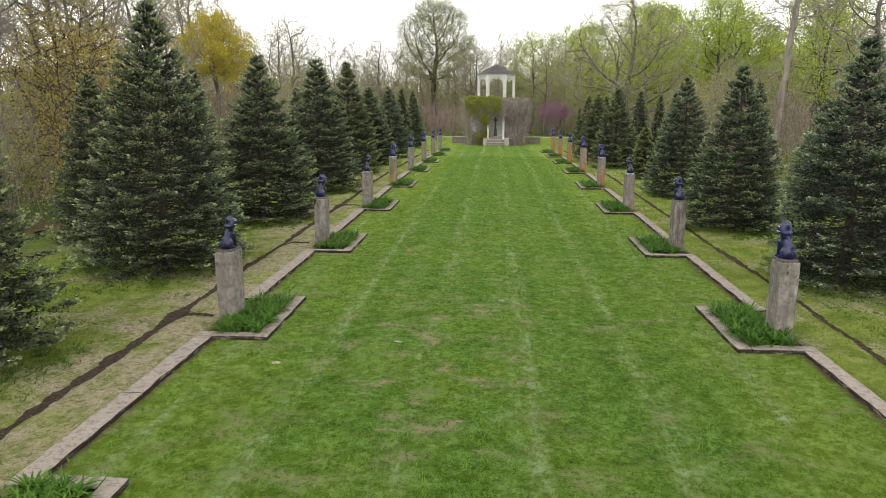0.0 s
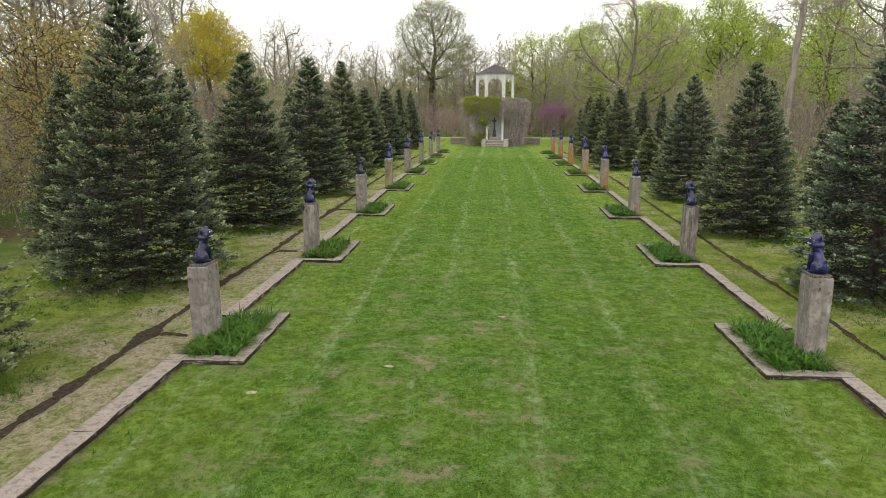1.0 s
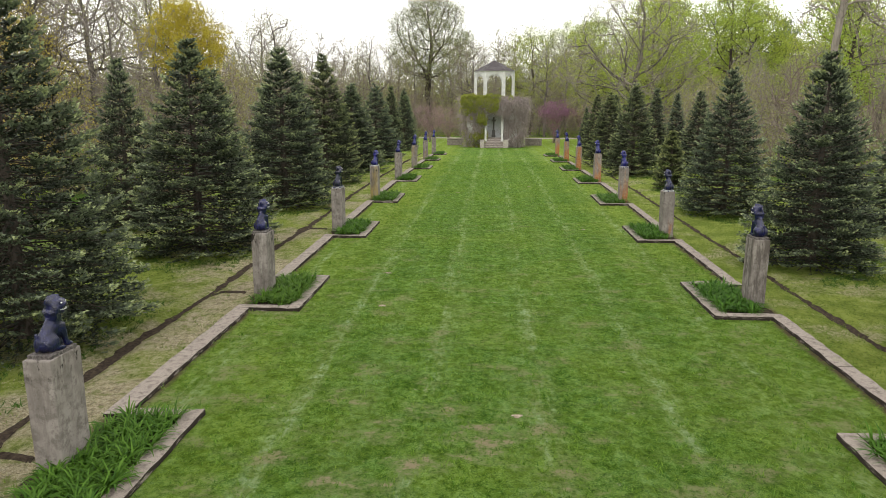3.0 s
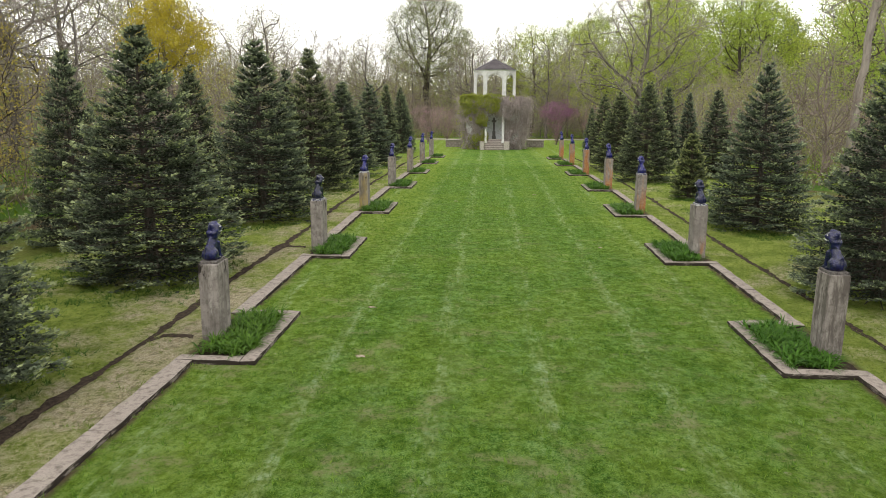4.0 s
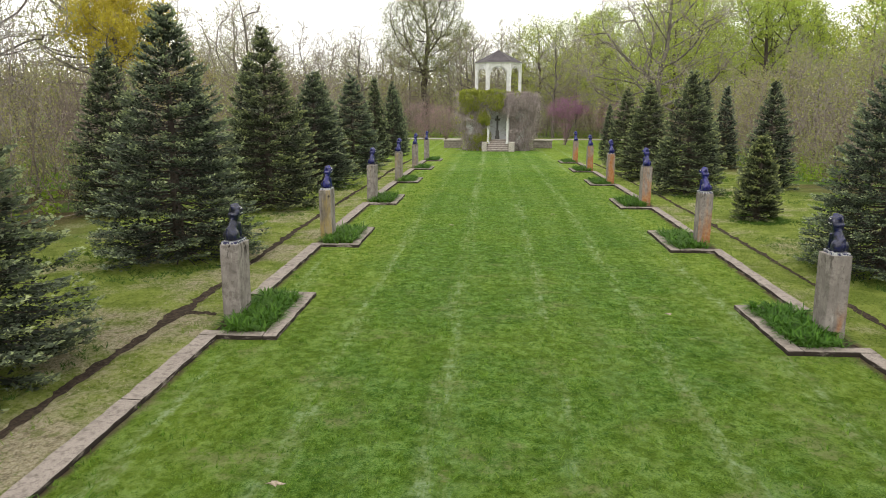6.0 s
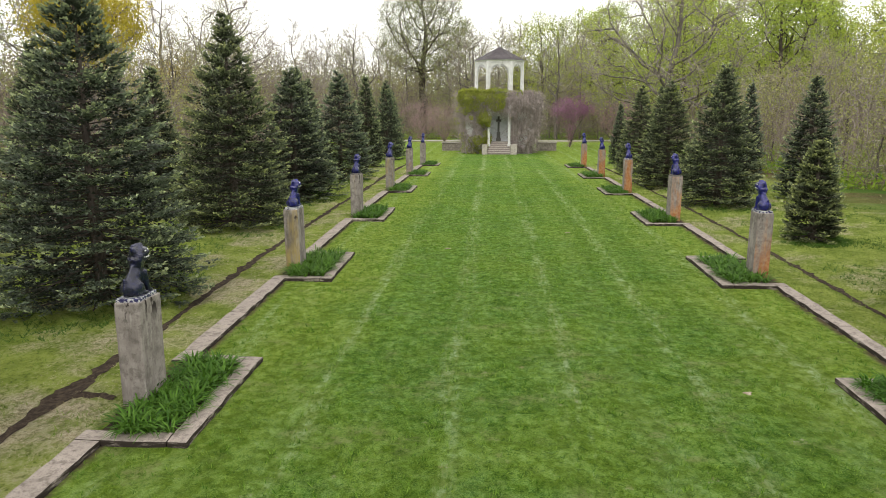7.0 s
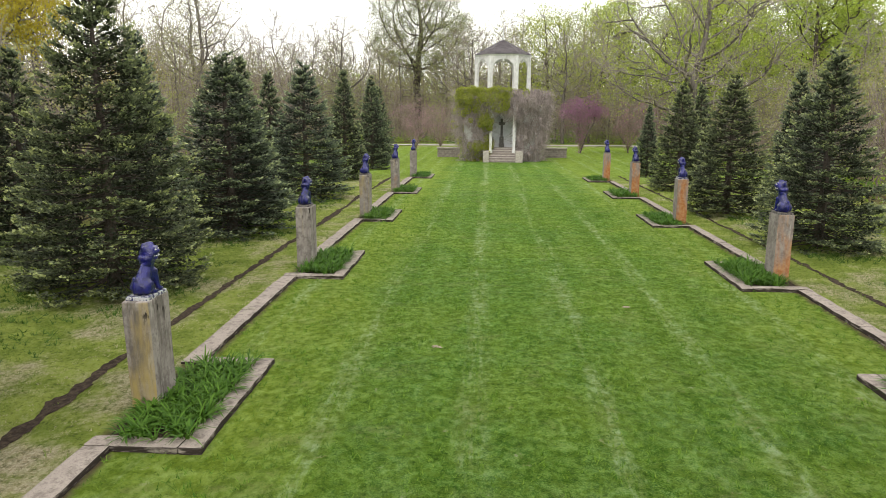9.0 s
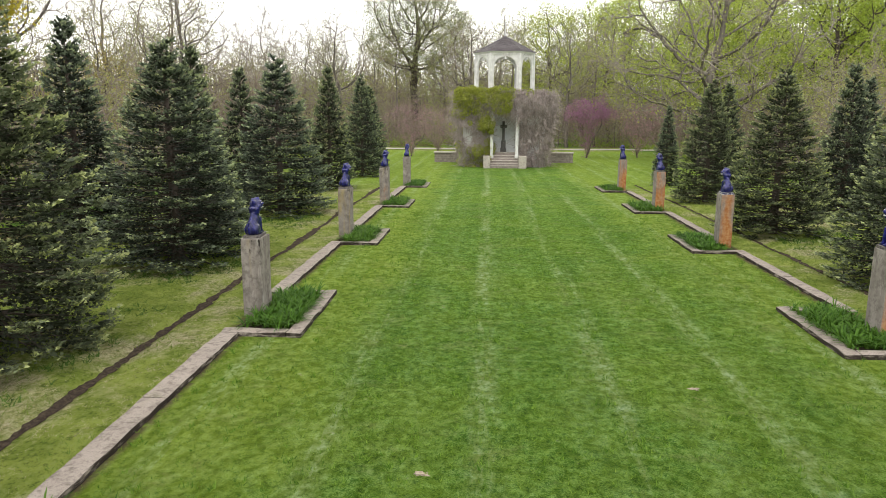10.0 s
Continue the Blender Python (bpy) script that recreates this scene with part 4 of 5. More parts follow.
# ---- broad-leaved trees ----
def grow(rng, H, base, R, n, step, wide, full, trunk_to, lean=(0.0, 0.0), gaps=0.0, stems=1):
    """The limbs of a tree that fill a domed crown: each shoot grows towards the free space next to it.
    Gives the nodes, each node's parent and its thickness."""
    pts = []
    while len(pts) < n:
        u, q, a = rng.random(), rng.random() ** 0.56, rng.uniform(0, 2 * math.pi)
        prof = max(0.02, math.sin(math.pi * (0.03 + 0.95 * u) ** wide)) ** full
        r = R * prof * q * (1 + 0.22 * noise.noise((2.2 * math.cos(a), 2.2 * math.sin(a), 3 * u + n)))
        p = (r * math.cos(a) + lean[0] * u, r * math.sin(a) + lean[1] * u, base + (H - base) * u)
        if noise.noise((p[0] * 0.42, p[1] * 0.42, p[2] * 0.42 + n)) > -0.5 + gaps:
            pts.append(p)
    pts = np.array(pts)
    nodes, parent = [np.array([0.0, 0.0, -0.4])], [-1]
    bend = rng.normal(0, 0.02 * H, 2)
    k = max(3, int(trunk_to / step))
    for i in range(1, k + 1):
        z = trunk_to * i / k
        w = math.sin(2.4 * z / trunk_to)
        nodes.append(np.array([bend[0] * w + rng.normal(0, 0.03) + lean[0] * 0.3 * z / H, bend[1] * w + rng.normal(0, 0.03) + lean[1] * 0.3 * z / H, z]))
        parent.append(i - 1)
    first = next((i for i, p in enumerate(nodes) if p[2] > base * 0.55), len(nodes) - 1)
    if stems > 1:
        first = len(nodes)
        for j in range(stems):
            a, out = 2 * math.pi * (j + rng.uniform(-0.3, 0.3)) / stems, R * rng.uniform(0.25, 0.5)
            for i in range(1, 6):
                t = i / 5
                nodes.append(np.array([out * math.cos(a) * t ** 1.3, out * math.sin(a) * t ** 1.3, trunk_to + (base * 1.05 - trunk_to) * t]) + rng.normal(0, 0.03, 3))
                parent.append(1 if i == 1 else len(nodes) - 2)
    near = np.zeros(len(pts), dtype=int)
    dist = np.full(len(pts), 1e9)

    def seen(lo):
        for i in range(max(lo, first), len(nodes)):
            d = np.linalg.norm(pts - nodes[i], axis=1)
            m = d < dist
            near[m], dist[m] = i, d[m]

    seen(0)
    for _ in range(120):
        live = dist > 1.1 * step
        if not live.any():
            break
        lo = len(nodes)
        for i in np.unique(near[live]):
            d = pts[live & (near == i)] - nodes[i]
            d = (d / np.linalg.norm(d, axis=1, keepdims=True)).sum(0)
            d /= np.linalg.norm(d) + 1e-6
            back = nodes[i] - nodes[parent[i]]
            d = d + 0.45 * back / (np.linalg.norm(back) + 1e-6) + rng.normal(0, 0.16, 3)
            d /= np.linalg.norm(d) + 1e-6
            nodes.append(nodes[i] + d * step)
            parent.append(int(i))
        seen(lo)
    nodes, parent = np.array(nodes), np.array(parent)
    area = np.zeros(len(nodes))
    for i in range(len(nodes) - 1, -1, -1):
        area[i] = max(area[i], 1.0)
        if parent[i] >= 0:
            area[parent[i]] += area[i]
    return nodes, parent, area ** 0.5


def broadleaf_meshes(seed, H, base, R, n=260, step=0.7, wide=0.8, full=0.6, trunk_to=None, trunk_r=0.3, twigs=3, twig_len=0.8, leaves=8, leaf=0.14, clump=0.3, flat=0.6, mat=None, bark=None, twig=None, lean=(0, 0), gaps=0.0, thin=0.014, rise=0.35, stems=1):
    rng = np.random.default_rng(seed)
    nodes, parent, thick = grow(rng, H, base, R, n, step, wide, full, trunk_to or H * 0.6, lean, gaps, stems)
    rad = np.maximum(thin * 1.3, thick / thick.max() * trunk_r)
    i = np.arange(1, len(nodes))
    a, b = nodes[parent[i]], nodes[i]
    r0 = np.where(np.arange(len(i)) == 0, rad[0] * 1.35, np.minimum(rad[parent[i]], rad[i] * 1.35))
    seg = np.column_stack([a - (b - a) * 0.06, b + (b - a) * 0.04, r0, rad[i]])
    V, F, I, n0 = [], [], [], 0

    def add(v, f, mi):
        nonlocal n0
        V.append(v)
        F.extend((f + n0).tolist())
        I.extend([mi] * len(f))
        n0 += len(v)

    for sides, sel, mi in ((7, rad[i] > 0.11, 0), (4, (rad[i] <= 0.11) & (rad[i] > 0.035), 0), (3, rad[i] <= 0.035, 1)):
        if sel.any():
            add(*tubes_np(seg[sel], sides), mi)
    # twigs on the thin wood, each forked once
    tip = i[rad[i] < 0.05]
    tip = np.repeat(tip, twigs)
    way = nodes[tip] - nodes[parent[tip]]
    way /= np.linalg.norm(way, axis=1, keepdims=True)
    d = way * 0.7 + rng.normal(0, 0.55, way.shape) + np.array([0, 0, rise])
    d /= np.linalg.norm(d, axis=1, keepdims=True)
    L = twig_len * rng.uniform(0.5, 1.3, (len(tip), 1))
    p0 = nodes[tip] - way * step * rng.random((len(tip), 1))
    p1 = p0 + d * L
    d2 = d + rng.normal(0, 0.5, d.shape)
    p2 = p0 + d * L * 0.5 + d2 * L * 0.55
    w = np.full(len(tip), thin)
    add(*ribbons_np(np.concatenate([np.column_stack([p0, p1, w, w * 0.45]), np.column_stack([p0 + d * L * 0.5, p2, w * 0.8, w * 0.4])]), rng), 1)
    wood = mesh_from("trunk", np.concatenate(V), F, [bark or M_BARK, twig or M_TWIG], I)
    crown = None
    if leaves:
        ends = np.concatenate([p1, p2])[rng.random(len(p1) * 2) < 0.5 + 0.5 * min(1.0, leaves / 4)]
        p = np.repeat(ends, leaves, axis=0)
        p = p + rng.normal(0, clump, p.shape) * np.array([1, 1, flat])
        d = rng.normal(0, 1, p.shape) + np.array([0, 0, -0.35])
        L = leaf * rng.uniform(0.6, 1.3, len(p))
        v, f = kites(p, d, L, L * 0.42, rng, 1.2, slim=True)
        crown = mesh_from("crown", v, f, [mat])
    return wood, crown


def broadleaf(kind, label, name="broadleaf_tree", group="trees of the surrounding wood"):
    wood, crown = kind
    root = empty(name, label, "tree", group=group)
    mesh_part("trunk", wood, root)
    if crown:
        mesh_part("crown", crown, root)
    return root


def build_woods():
    rng = random.Random(4)
    dark = dict(bark=M_DARKBARK, twig=M_DARKBARK)
    kinds = {
        "lime": (broadleaf_meshes(21, 18, 3.5, 6.2, 480, 0.64, 0.85, 0.6, trunk_to=8, trunk_r=0.3, twigs=2, twig_len=1.0, leaves=9, leaf=0.19, clump=0.40, flat=0.45, mat=M_LIME, gaps=0.2, **dark), 18, "tall tree in fresh lime green spring leaf"),
        "lime2": (broadleaf_meshes(42, 17, 4.0, 4.6, 420, 0.62, 0.9, 0.55, trunk_to=9, trunk_r=0.25, twigs=2, twig_len=1.0, leaves=7, leaf=0.18, clump=0.40, flat=0.45, mat=M_LIME, gaps=0.22, **dark), 17, "upright tree with dark limbs and thin lime green leaf"),
        "olive": (broadleaf_meshes(23, 17, 3.5, 5.4, 380, 0.66, 0.85, 0.6, trunk_to=8, trunk_r=0.25, twigs=2, twig_len=1.0, leaves=3, leaf=0.16, clump=0.34, mat=M_OLIVE, gaps=0.12), 17, "tall tree with a haze of olive buds"),
        "olive2": (broadleaf_meshes(24, 14, 1.8, 3.7, 270, 0.6, 0.85, 0.6, trunk_to=8, trunk_r=0.15, twigs=3, twig_len=0.9, leaves=3, leaf=0.125, clump=0.32, mat=M_OLIVE, gaps=0.12), 14, "slender tree just breaking into olive leaf"),
        "bare": (broadleaf_meshes(25, 17, 4.5, 5.2, 520, 0.62, 0.9, 0.6, trunk_to=8, trunk_r=0.27, twigs=3, twig_len=1.2, leaves=1, leaf=0.14, mat=M_OLIVE, gaps=0.1), 17, "tall grey tree almost bare of leaves"),
        "bare2": (broadleaf_meshes(26, 14, 3.5, 3.3, 340, 0.58, 0.95, 0.6, trunk_to=7, trunk_r=0.16, twigs=4, twig_len=1.0, leaves=0, gaps=0.1), 14, "bare grey tree with fine upright twigs"),
        "oak": (broadleaf_meshes(27, 21.5, 8.0, 7.4, 900, 0.6, 0.75, 0.55, trunk_to=9.5, trunk_r=0.48, twigs=5, twig_len=1.0, leaves=5, leaf=0.13, clump=0.3, mat=M_OLIVE, bark=M_DARKBARK, twig=M_BARK, gaps=0.18), 21.5, "large round-crowned oak with bare limbs and first buds"),
        "maple": (broadleaf_meshes(28, 9, 0.8, 3.8, 420, 0.5, 0.8, 0.55, trunk_to=3.5, trunk_r=0.14, twigs=2, twig_len=0.7, leaves=6, leaf=0.095, clump=0.24, flat=0.4, mat=M_YELLOW, gaps=0.2, **dark), 9, "low maple hazed with dull yellow flower buds"),
        "golden": (broadleaf_meshes(36, 11, 6.0, 3.6, 420, 0.5, 0.8, 0.5, trunk_to=5, trunk_r=0.2, twigs=3, twig_len=0.7, leaves=15, leaf=0.135, clump=0.24, mat=M_GOLD, gaps=0.1), 11, "round maple covered in golden yellow flower buds"),
        "spread": (broadleaf_meshes(29, 15.5, 3.0, 9.0, 760, 0.65, 0.8, 0.5, trunk_to=5, trunk_r=0.42, twigs=4, twig_len=1.2, leaves=2, leaf=0.11, clump=0.4, mat=M_LIME, gaps=0.25), 15.5, "wide spreading grey tree with arching bare limbs"),
        "leaning": (broadleaf_meshes(37, 18, 8.0, 4.2, 320, 0.6, 0.9, 0.6, trunk_to=11, trunk_r=0.17, twigs=4, twig_len=1.1, leaves=0, lean=(4.0, 0.0), gaps=0.1, bark=M_TWIG), 18, "tall leaning grey tree, bare, beyond the conifers"),
        "scrub": (broadleaf_meshes(38, 5, 0.3, 2.2, 105, 0.5, 0.7, 0.5, trunk_to=0.9, trunk_r=0.06, twigs=4, twig_len=1.0, leaves=0, twig=M_RUSTTWIG, bark=M_RUSTTWIG, thin=0.012, rise=0.6), 5, "bare reddish-brown scrub tree with dense fine twigs"),
        "budscrub": (broadleaf_meshes(39, 5, 0.3, 2.2, 105, 0.5, 0.7, 0.5, trunk_to=0.9, trunk_r=0.06, twigs=3, twig_len=0.8, leaves=4, leaf=0.10, clump=0.25, mat=M_OLIVE, thin=0.012, rise=0.5), 5, "bushy scrub tree breaking into olive leaf"),
    }
    firsts = {}

    def put(key, x, y, h, rz=None, wide=1.0):
        kind, hk, label = kinds[key]
        m = pose(x, y, grade(y) - 0.05, 0, 0, rng.uniform(0, 360) if rz is None else rz)
        if key not in firsts:
            ob = firsts[key] = broadleaf(kind, label)
            ob.matrix_basis = m
        else:
            ob = copy_thing(firsts[key], m)
        s = h / hk
        ob.scale = (s * wide, s * wide, s)

    # single trees that stand out
    put("oak", -10.2, 123, 21.4, 20)
    put("spread", 14.5, 84, 15.6, 200)
    put("lime", 27, 93, 17.6, 30, 0.95)
    put("lime", 20, 101, 17.2, 150)
    put("lime", 33.0, 100, 15.5, 80)
    put("lime2", 36, 86, 17, 10)
    put("leaning", 15.8, 43, 17.5, -20)
    put("bare", 25.5, 52, 16, 0)
    put("bare2", -22.3, 100, 13.2, 40, 1.2)
    put("bare", -17.5, 108, 13.6, 70)
    put("golden", -22.9, 58.5, 10.8, 15, 0.85)
    put("olive", -28, 64, 15.5, 70)
    put("maple", -16.5, 27, 7.2, 0)
    put("maple", -19.5, 33, 8.2, 100)
    put("bare2", -21.0, 24.5, 9.8, 210)
    put("maple", -30, 84, 9)
    put("bare2", -18.5, 22.5, 14)
    put("bare", -24.5, 31, 18)
    put("bare", -24, 39, 14)
    put("bare2", -21.5, 36, 14)
    put("bare", -27, 47, 17)
    put("olive", -33, 40, 18)
    put("bare2", -17.8, 38.5, 9.5)
    put("olive", -36, 56, 19)
    put("bare", -31, 73, 17)
    put("olive", -25, 24, 16)
    put("bare", -29, 29, 19)
    put("olive", -25.5, 50, 14.5)
    put("olive2", -20, 70, 8.5)
    put("olive2", -26, 76, 10)
    put("bare2", -17, 84, 9)
    put("olive2", -19, 92, 9.5)
    put("bare", -23, 82, 13.5)
    put("olive", -27, 90, 14.5)
    put("bare", -34, 92, 15)
    put("olive", -38, 82, 16)
    put("lime2", 30, 97, 17.5)
    put("lime", 23.5, 109, 18.5)
    put("bare2", -28, 96, 12)
    # the wood beyond the path, lower to the west of the oak
    for x, y, h, key in ((-44, 120, 13, "olive"), (-38, 112, 12, "olive2"), (-33, 122, 14.5, "bare2"), (-29, 112, 11, "olive2"), (-25.5, 127, 15, "bare2"), (-21, 118, 13, "olive"), (-15.5, 126, 14.5, "olive"), (-14, 112, 11, "olive2"), (-5, 116, 13.5, "olive"), (-4.5, 128, 15.5, "olive"),
                         (0.5, 120, 15.2, "olive"), (1.5, 110, 12.5, "olive2"), (-2.8, 107, 12.6, "bare"), (3.2, 126, 16, "olive"), (-7.5, 131, 15.5, "olive"), (-12.5, 119, 13, "olive2"), (7.0, 106, 11.5, "bare"), (-19, 112, 11.5, "olive2"), (11.5, 129, 17, "lime2"), (5.2, 113, 14.8, "lime2"), (8.4, 122, 15.8, "olive"), (10.0, 107, 12.5, "olive2"), (13.5, 118, 16, "lime2"), (16.0, 126, 17.5, "lime"), (22, 118, 17, "olive"), (27, 122, 19, "lime"), (32, 112, 17, "lime2"), (40, 108, 12, "olive"), (43, 94, 17, "olive"), (49, 112, 18, "lime")):
        put(key, x, y, h)
    # the wood along the east side
    for x, y, h, key in ((17.5, 72, 6.5, "olive2"), (19.5, 62, 7, "bare2"), (18.0, 53, 6.5, "olive2"), (24.5, 79, 10, "bare2"), (26, 68, 9, "olive2"), (29, 60, 10, "bare2"), (22.5, 44, 9, "bare2"), (24, 35, 14, "bare2"), (20, 32, 9, "olive2"), (31, 72, 16, "lime2"), (38, 62, 15, "bare2"), (36, 52, 15, "bare"), (27, 26, 13, "olive2")):
        put(key, x, y, h)
    # scrub along the wood's edge
    for side, y0, y1, step in ((-1, 20, 104, 3.9), (1, 30, 104, 3.3)):
        y = y0
        while y < y1:
            x = side * (15.2 + rng.uniform(0, 7.5))
            if abs(x) < 17 or rng.random() < 0.8:
                put("budscrub" if rng.random() < (0.5 if side < 0 else 0.6) else "scrub", x, y, rng.uniform(3.4, 6.4))
            y += step * rng.uniform(0.7, 1.3)
    x = -40.0
    while x < 44:
        put("budscrub" if rng.random() < 0.4 else "scrub", x, rng.uniform(105, 112), rng.uniform(3.5, 6.5))
        x += rng.uniform(1.9, 3.1)
    pine = broadleaf_meshes(33, 17, 5, 3.4, 200, 0.7, 0.6, 0.8, trunk_to=15.5, trunk_r=0.25, twigs=3, twig_len=0.6, leaves=10, leaf=0.3, clump=0.35, flat=0.4, mat=M_NEEDLE, gaps=0.25, **dark)
    ob = broadleaf(pine, "dark open-crowned pine standing above the wood", "pine_tree")
    ob.location = (44.0, 122, -0.95)
    # redbuds and pale shrubs beside the tower
    shrub = dict(stems=6, trunk_to=0.3, trunk_r=0.075, twigs=3, twig_len=0.42, thin=0.009, bark=M_BARK, twig=M_RUSTTWIG)
    red = broadleaf_meshes(34, 4.4, 2.5, 2.3, 180, 0.3, 1.1, 0.5, leaves=11, leaf=0.06, clump=0.14, flat=0.5, mat=M_PINK, **shrub)
    pale = broadleaf_meshes(35, 4.2, 1.5, 2.2, 160, 0.32, 1.2, 0.5, leaves=4, leaf=0.05, clump=0.15, mat=M_PALEPINK, **shrub)
    a = broadleaf(red, "redbud in magenta blossom with several dark stems", "redbud_tree", "redbuds beside the tower")
    a.location, a.scale = (7.0, 90.0, -0.88), (1.0, 1.0, 1.02)
    b = broadleaf(pale, "redbud with faded pink blossom", "redbud_tree", "redbuds beside the tower")
    b.location, b.scale = (-7.6, 91.0, -0.9), (1.0, 1.0, 1.0)
    for x, y, h, rz in ((-5.6, 95.0, 4.0, 80), (11.2, 91, 4.3, 200), (13.6, 93, 4.6, 20)):
        c = copy_thing(b, pose(x, y, grade(y) - 0.05, 0, 0, rz))
        c.scale = (h / 4.2 * 1.05,) * 2 + (h / 4.2,)


build_woods()


def build_thicket():
    """Undergrowth along the wood's edge: bare stems, and low leafy clumps."""
    rng = np.random.default_rng(8)
    for name, label, n, mat, leafy in (("brushwood", "tangled bare reddish brushwood along the wood's edge", 4300, M_RUSTTWIG, False), ("budding_scrub", "scrub hazed with olive buds at the wood's edge", 1200, M_OLIVE, True), ("undergrowth", "low leafy green undergrowth at the wood's edge", 700, M_SHRUB, True)):
        where = []
        for _ in range(n):
            t = rng.random()
            if t < 0.32:
                where.append((-rng.uniform(14.5, 30), rng.uniform(16, 104)))
            elif t < 0.66:
                where.append((rng.uniform(14.0, 30), rng.uniform(22, 104)))
            else:
                where.append((rng.uniform(-46, 46), rng.uniform(104, 124)))
        where = np.array(where)
        base = np.column_stack([where, [grade(q) - 0.08 for q in where[:, 1]]])
        if not leafy:
            d = rng.normal(0, 0.36, (n, 3)) + np.array([0, 0, 1.0])
            L = rng.uniform(1.0, 4.2, (n, 1))
            tip = base + d * L
            mid = (base + tip) / 2 + rng.normal(0, 0.15, (n, 3))
            segs = [np.column_stack([base, mid, np.full(n, 0.020), np.full(n, 0.014)]), np.column_stack([mid, tip, np.full(n, 0.014), np.full(n, 0.006)])]
            for k in range(6):
                a = mid + (tip - mid) * rng.uniform(-0.5, 0.8, (n, 1))
                segs.append(np.column_stack([a, a + (d + rng.normal(0, 0.5, (n, 3))) * L * 0.3, np.full(n, 0.010), np.full(n, 0.005)]))
            v, f = ribbons_np(np.concatenate(segs), rng)
        else:
            m = 64
            p = np.repeat(base, m, axis=0)
            size = np.repeat(rng.uniform(0.35, 1.0, (n, 1)) * (1.9 if mat is M_OLIVE else 1.0), m, axis=0)
            off = rng.normal(0, 0.5, p.shape) * size
            off[:, 2] = np.abs(off[:, 2]) * (1.5 if mat is M_OLIVE else 0.9)
            L = rng.uniform(0.10, 0.22, len(p)) * (0.6 if mat is M_OLIVE else 1.0)
            v, f = kites(p + off, rng.normal(0, 1, p.shape), L, L * 0.38, rng, 1.5, slim=True)
        ob = new(name, mesh_from(name, v, f, [mat]))
        tagged(ob, label, "undergrowth", kind="stuff")


build_thicket()


def build_far_wood():
    """The depth of the wood behind the single trees: domed crowns of twigs and first leaves in a deep belt, and brushwood at its foot."""
    rng = np.random.default_rng(9)
    crowns = []
    for ang in np.arange(-1.3, 1.3, 0.021):
        for ring in range(3):
            a = ang + rng.uniform(-0.012, 0.012)
            far = 8 + 11 * ring + rng.uniform(-3, 3)
            x, y = math.sin(a) * (52 + far), 62 + math.cos(a) * (74 + far)
            east = min(1.0, max(0.0, (x - 3) / 20))
            crowns.append((x, y, (8.8 + 4.2 * east + 1.0 * ring) * rng.uniform(0.8, 1.15), rng.uniform(2.4, 4.0), rng.random() < 0.22 + 0.45 * east))
    for name, label, mat, green, per, size in (("distant_wood", "hazy depth of budding woodland behind the trees", M_FAROLIVE, False, 230, 0.30), ("distant_green_wood", "fresh green crowns deep in the woodland", M_FARLIME, True, 260, 0.32)):
        c = np.array([q[:4] for q in crowns if bool(q[4]) == green])
        c = np.repeat(c, per, axis=0)
        d = rng.normal(0, 1, (len(c), 3))
        d /= np.linalg.norm(d, axis=1, keepdims=True)
        d *= rng.random((len(c), 1)) ** 0.4
        p = np.column_stack([c[:, 0] + d[:, 0] * c[:, 3], c[:, 1] + d[:, 1] * c[:, 3], c[:, 2] * (0.62 + 0.38 * d[:, 2])])
        L = size * rng.uniform(0.6, 1.4, len(p))
        v, f = kites(p, rng.normal(0, 1, p.shape) + np.array([0, 0, -0.3]), L, L * 0.4, rng, 1.5, slim=True)
        tagged(new(name, mesh_from(name, v, f, [mat])), label, "wood", kind="stuff")
    # stems and limbs of those crowns
    c = np.array([q[:4] for q in crowns])
    n = len(c)
    foot = np.column_stack([c[:, :2], np.full(n, -1.2)])
    top = np.column_stack([c[:, :2] + rng.normal(0, 0.5, (n, 2)), c[:, 2] * 0.75])
    segs = [np.column_stack([foot, top, np.full(n, 0.16), np.full(n, 0.06)])]
    for k in range(16):
        s = rng.uniform(0.3, 1.0, (n, 1))
        a = foot + (top - foot) * s
        d = rng.normal(0, 0.55, (n, 3)) + np.array([0, 0, 0.6])
        segs.append(np.column_stack([a, a + d * c[:, 3:4] * 1.1, np.full(n, 0.05), np.full(n, 0.015)]))
    v, f = tubes_np(np.concatenate(segs), 3)
    tagged(new("distant_branches", mesh_from("distant_branches", v, f, [M_BARK])), "grey stems and limbs deep in the woodland", "wood", kind="stuff")
    n = 16000
    ang = rng.uniform(-1.3, 1.3, n)
    far = rng.uniform(0, 36, n)
    p = np.column_stack([np.sin(ang) * (52 + far), 62 + np.cos(ang) * (70 + far), -1.1 + 6.5 * rng.random(n) ** 1.5])
    d = rng.normal(0, 0.4, (n, 3)) + np.array([0, 0, 0.8])
    v, f = ribbons_np(np.column_stack([p, p + d * rng.uniform(0.8, 2.2, (n, 1)), np.full(n, 0.06), np.full(n, 0.02)]), rng)
    tagged(new("distant_brushwood", mesh_from("distant_brushwood", v, f, [M_RUSTTWIG])), "brown brushwood at the foot of the far woodland", "wood", kind="stuff")


build_far_wood()


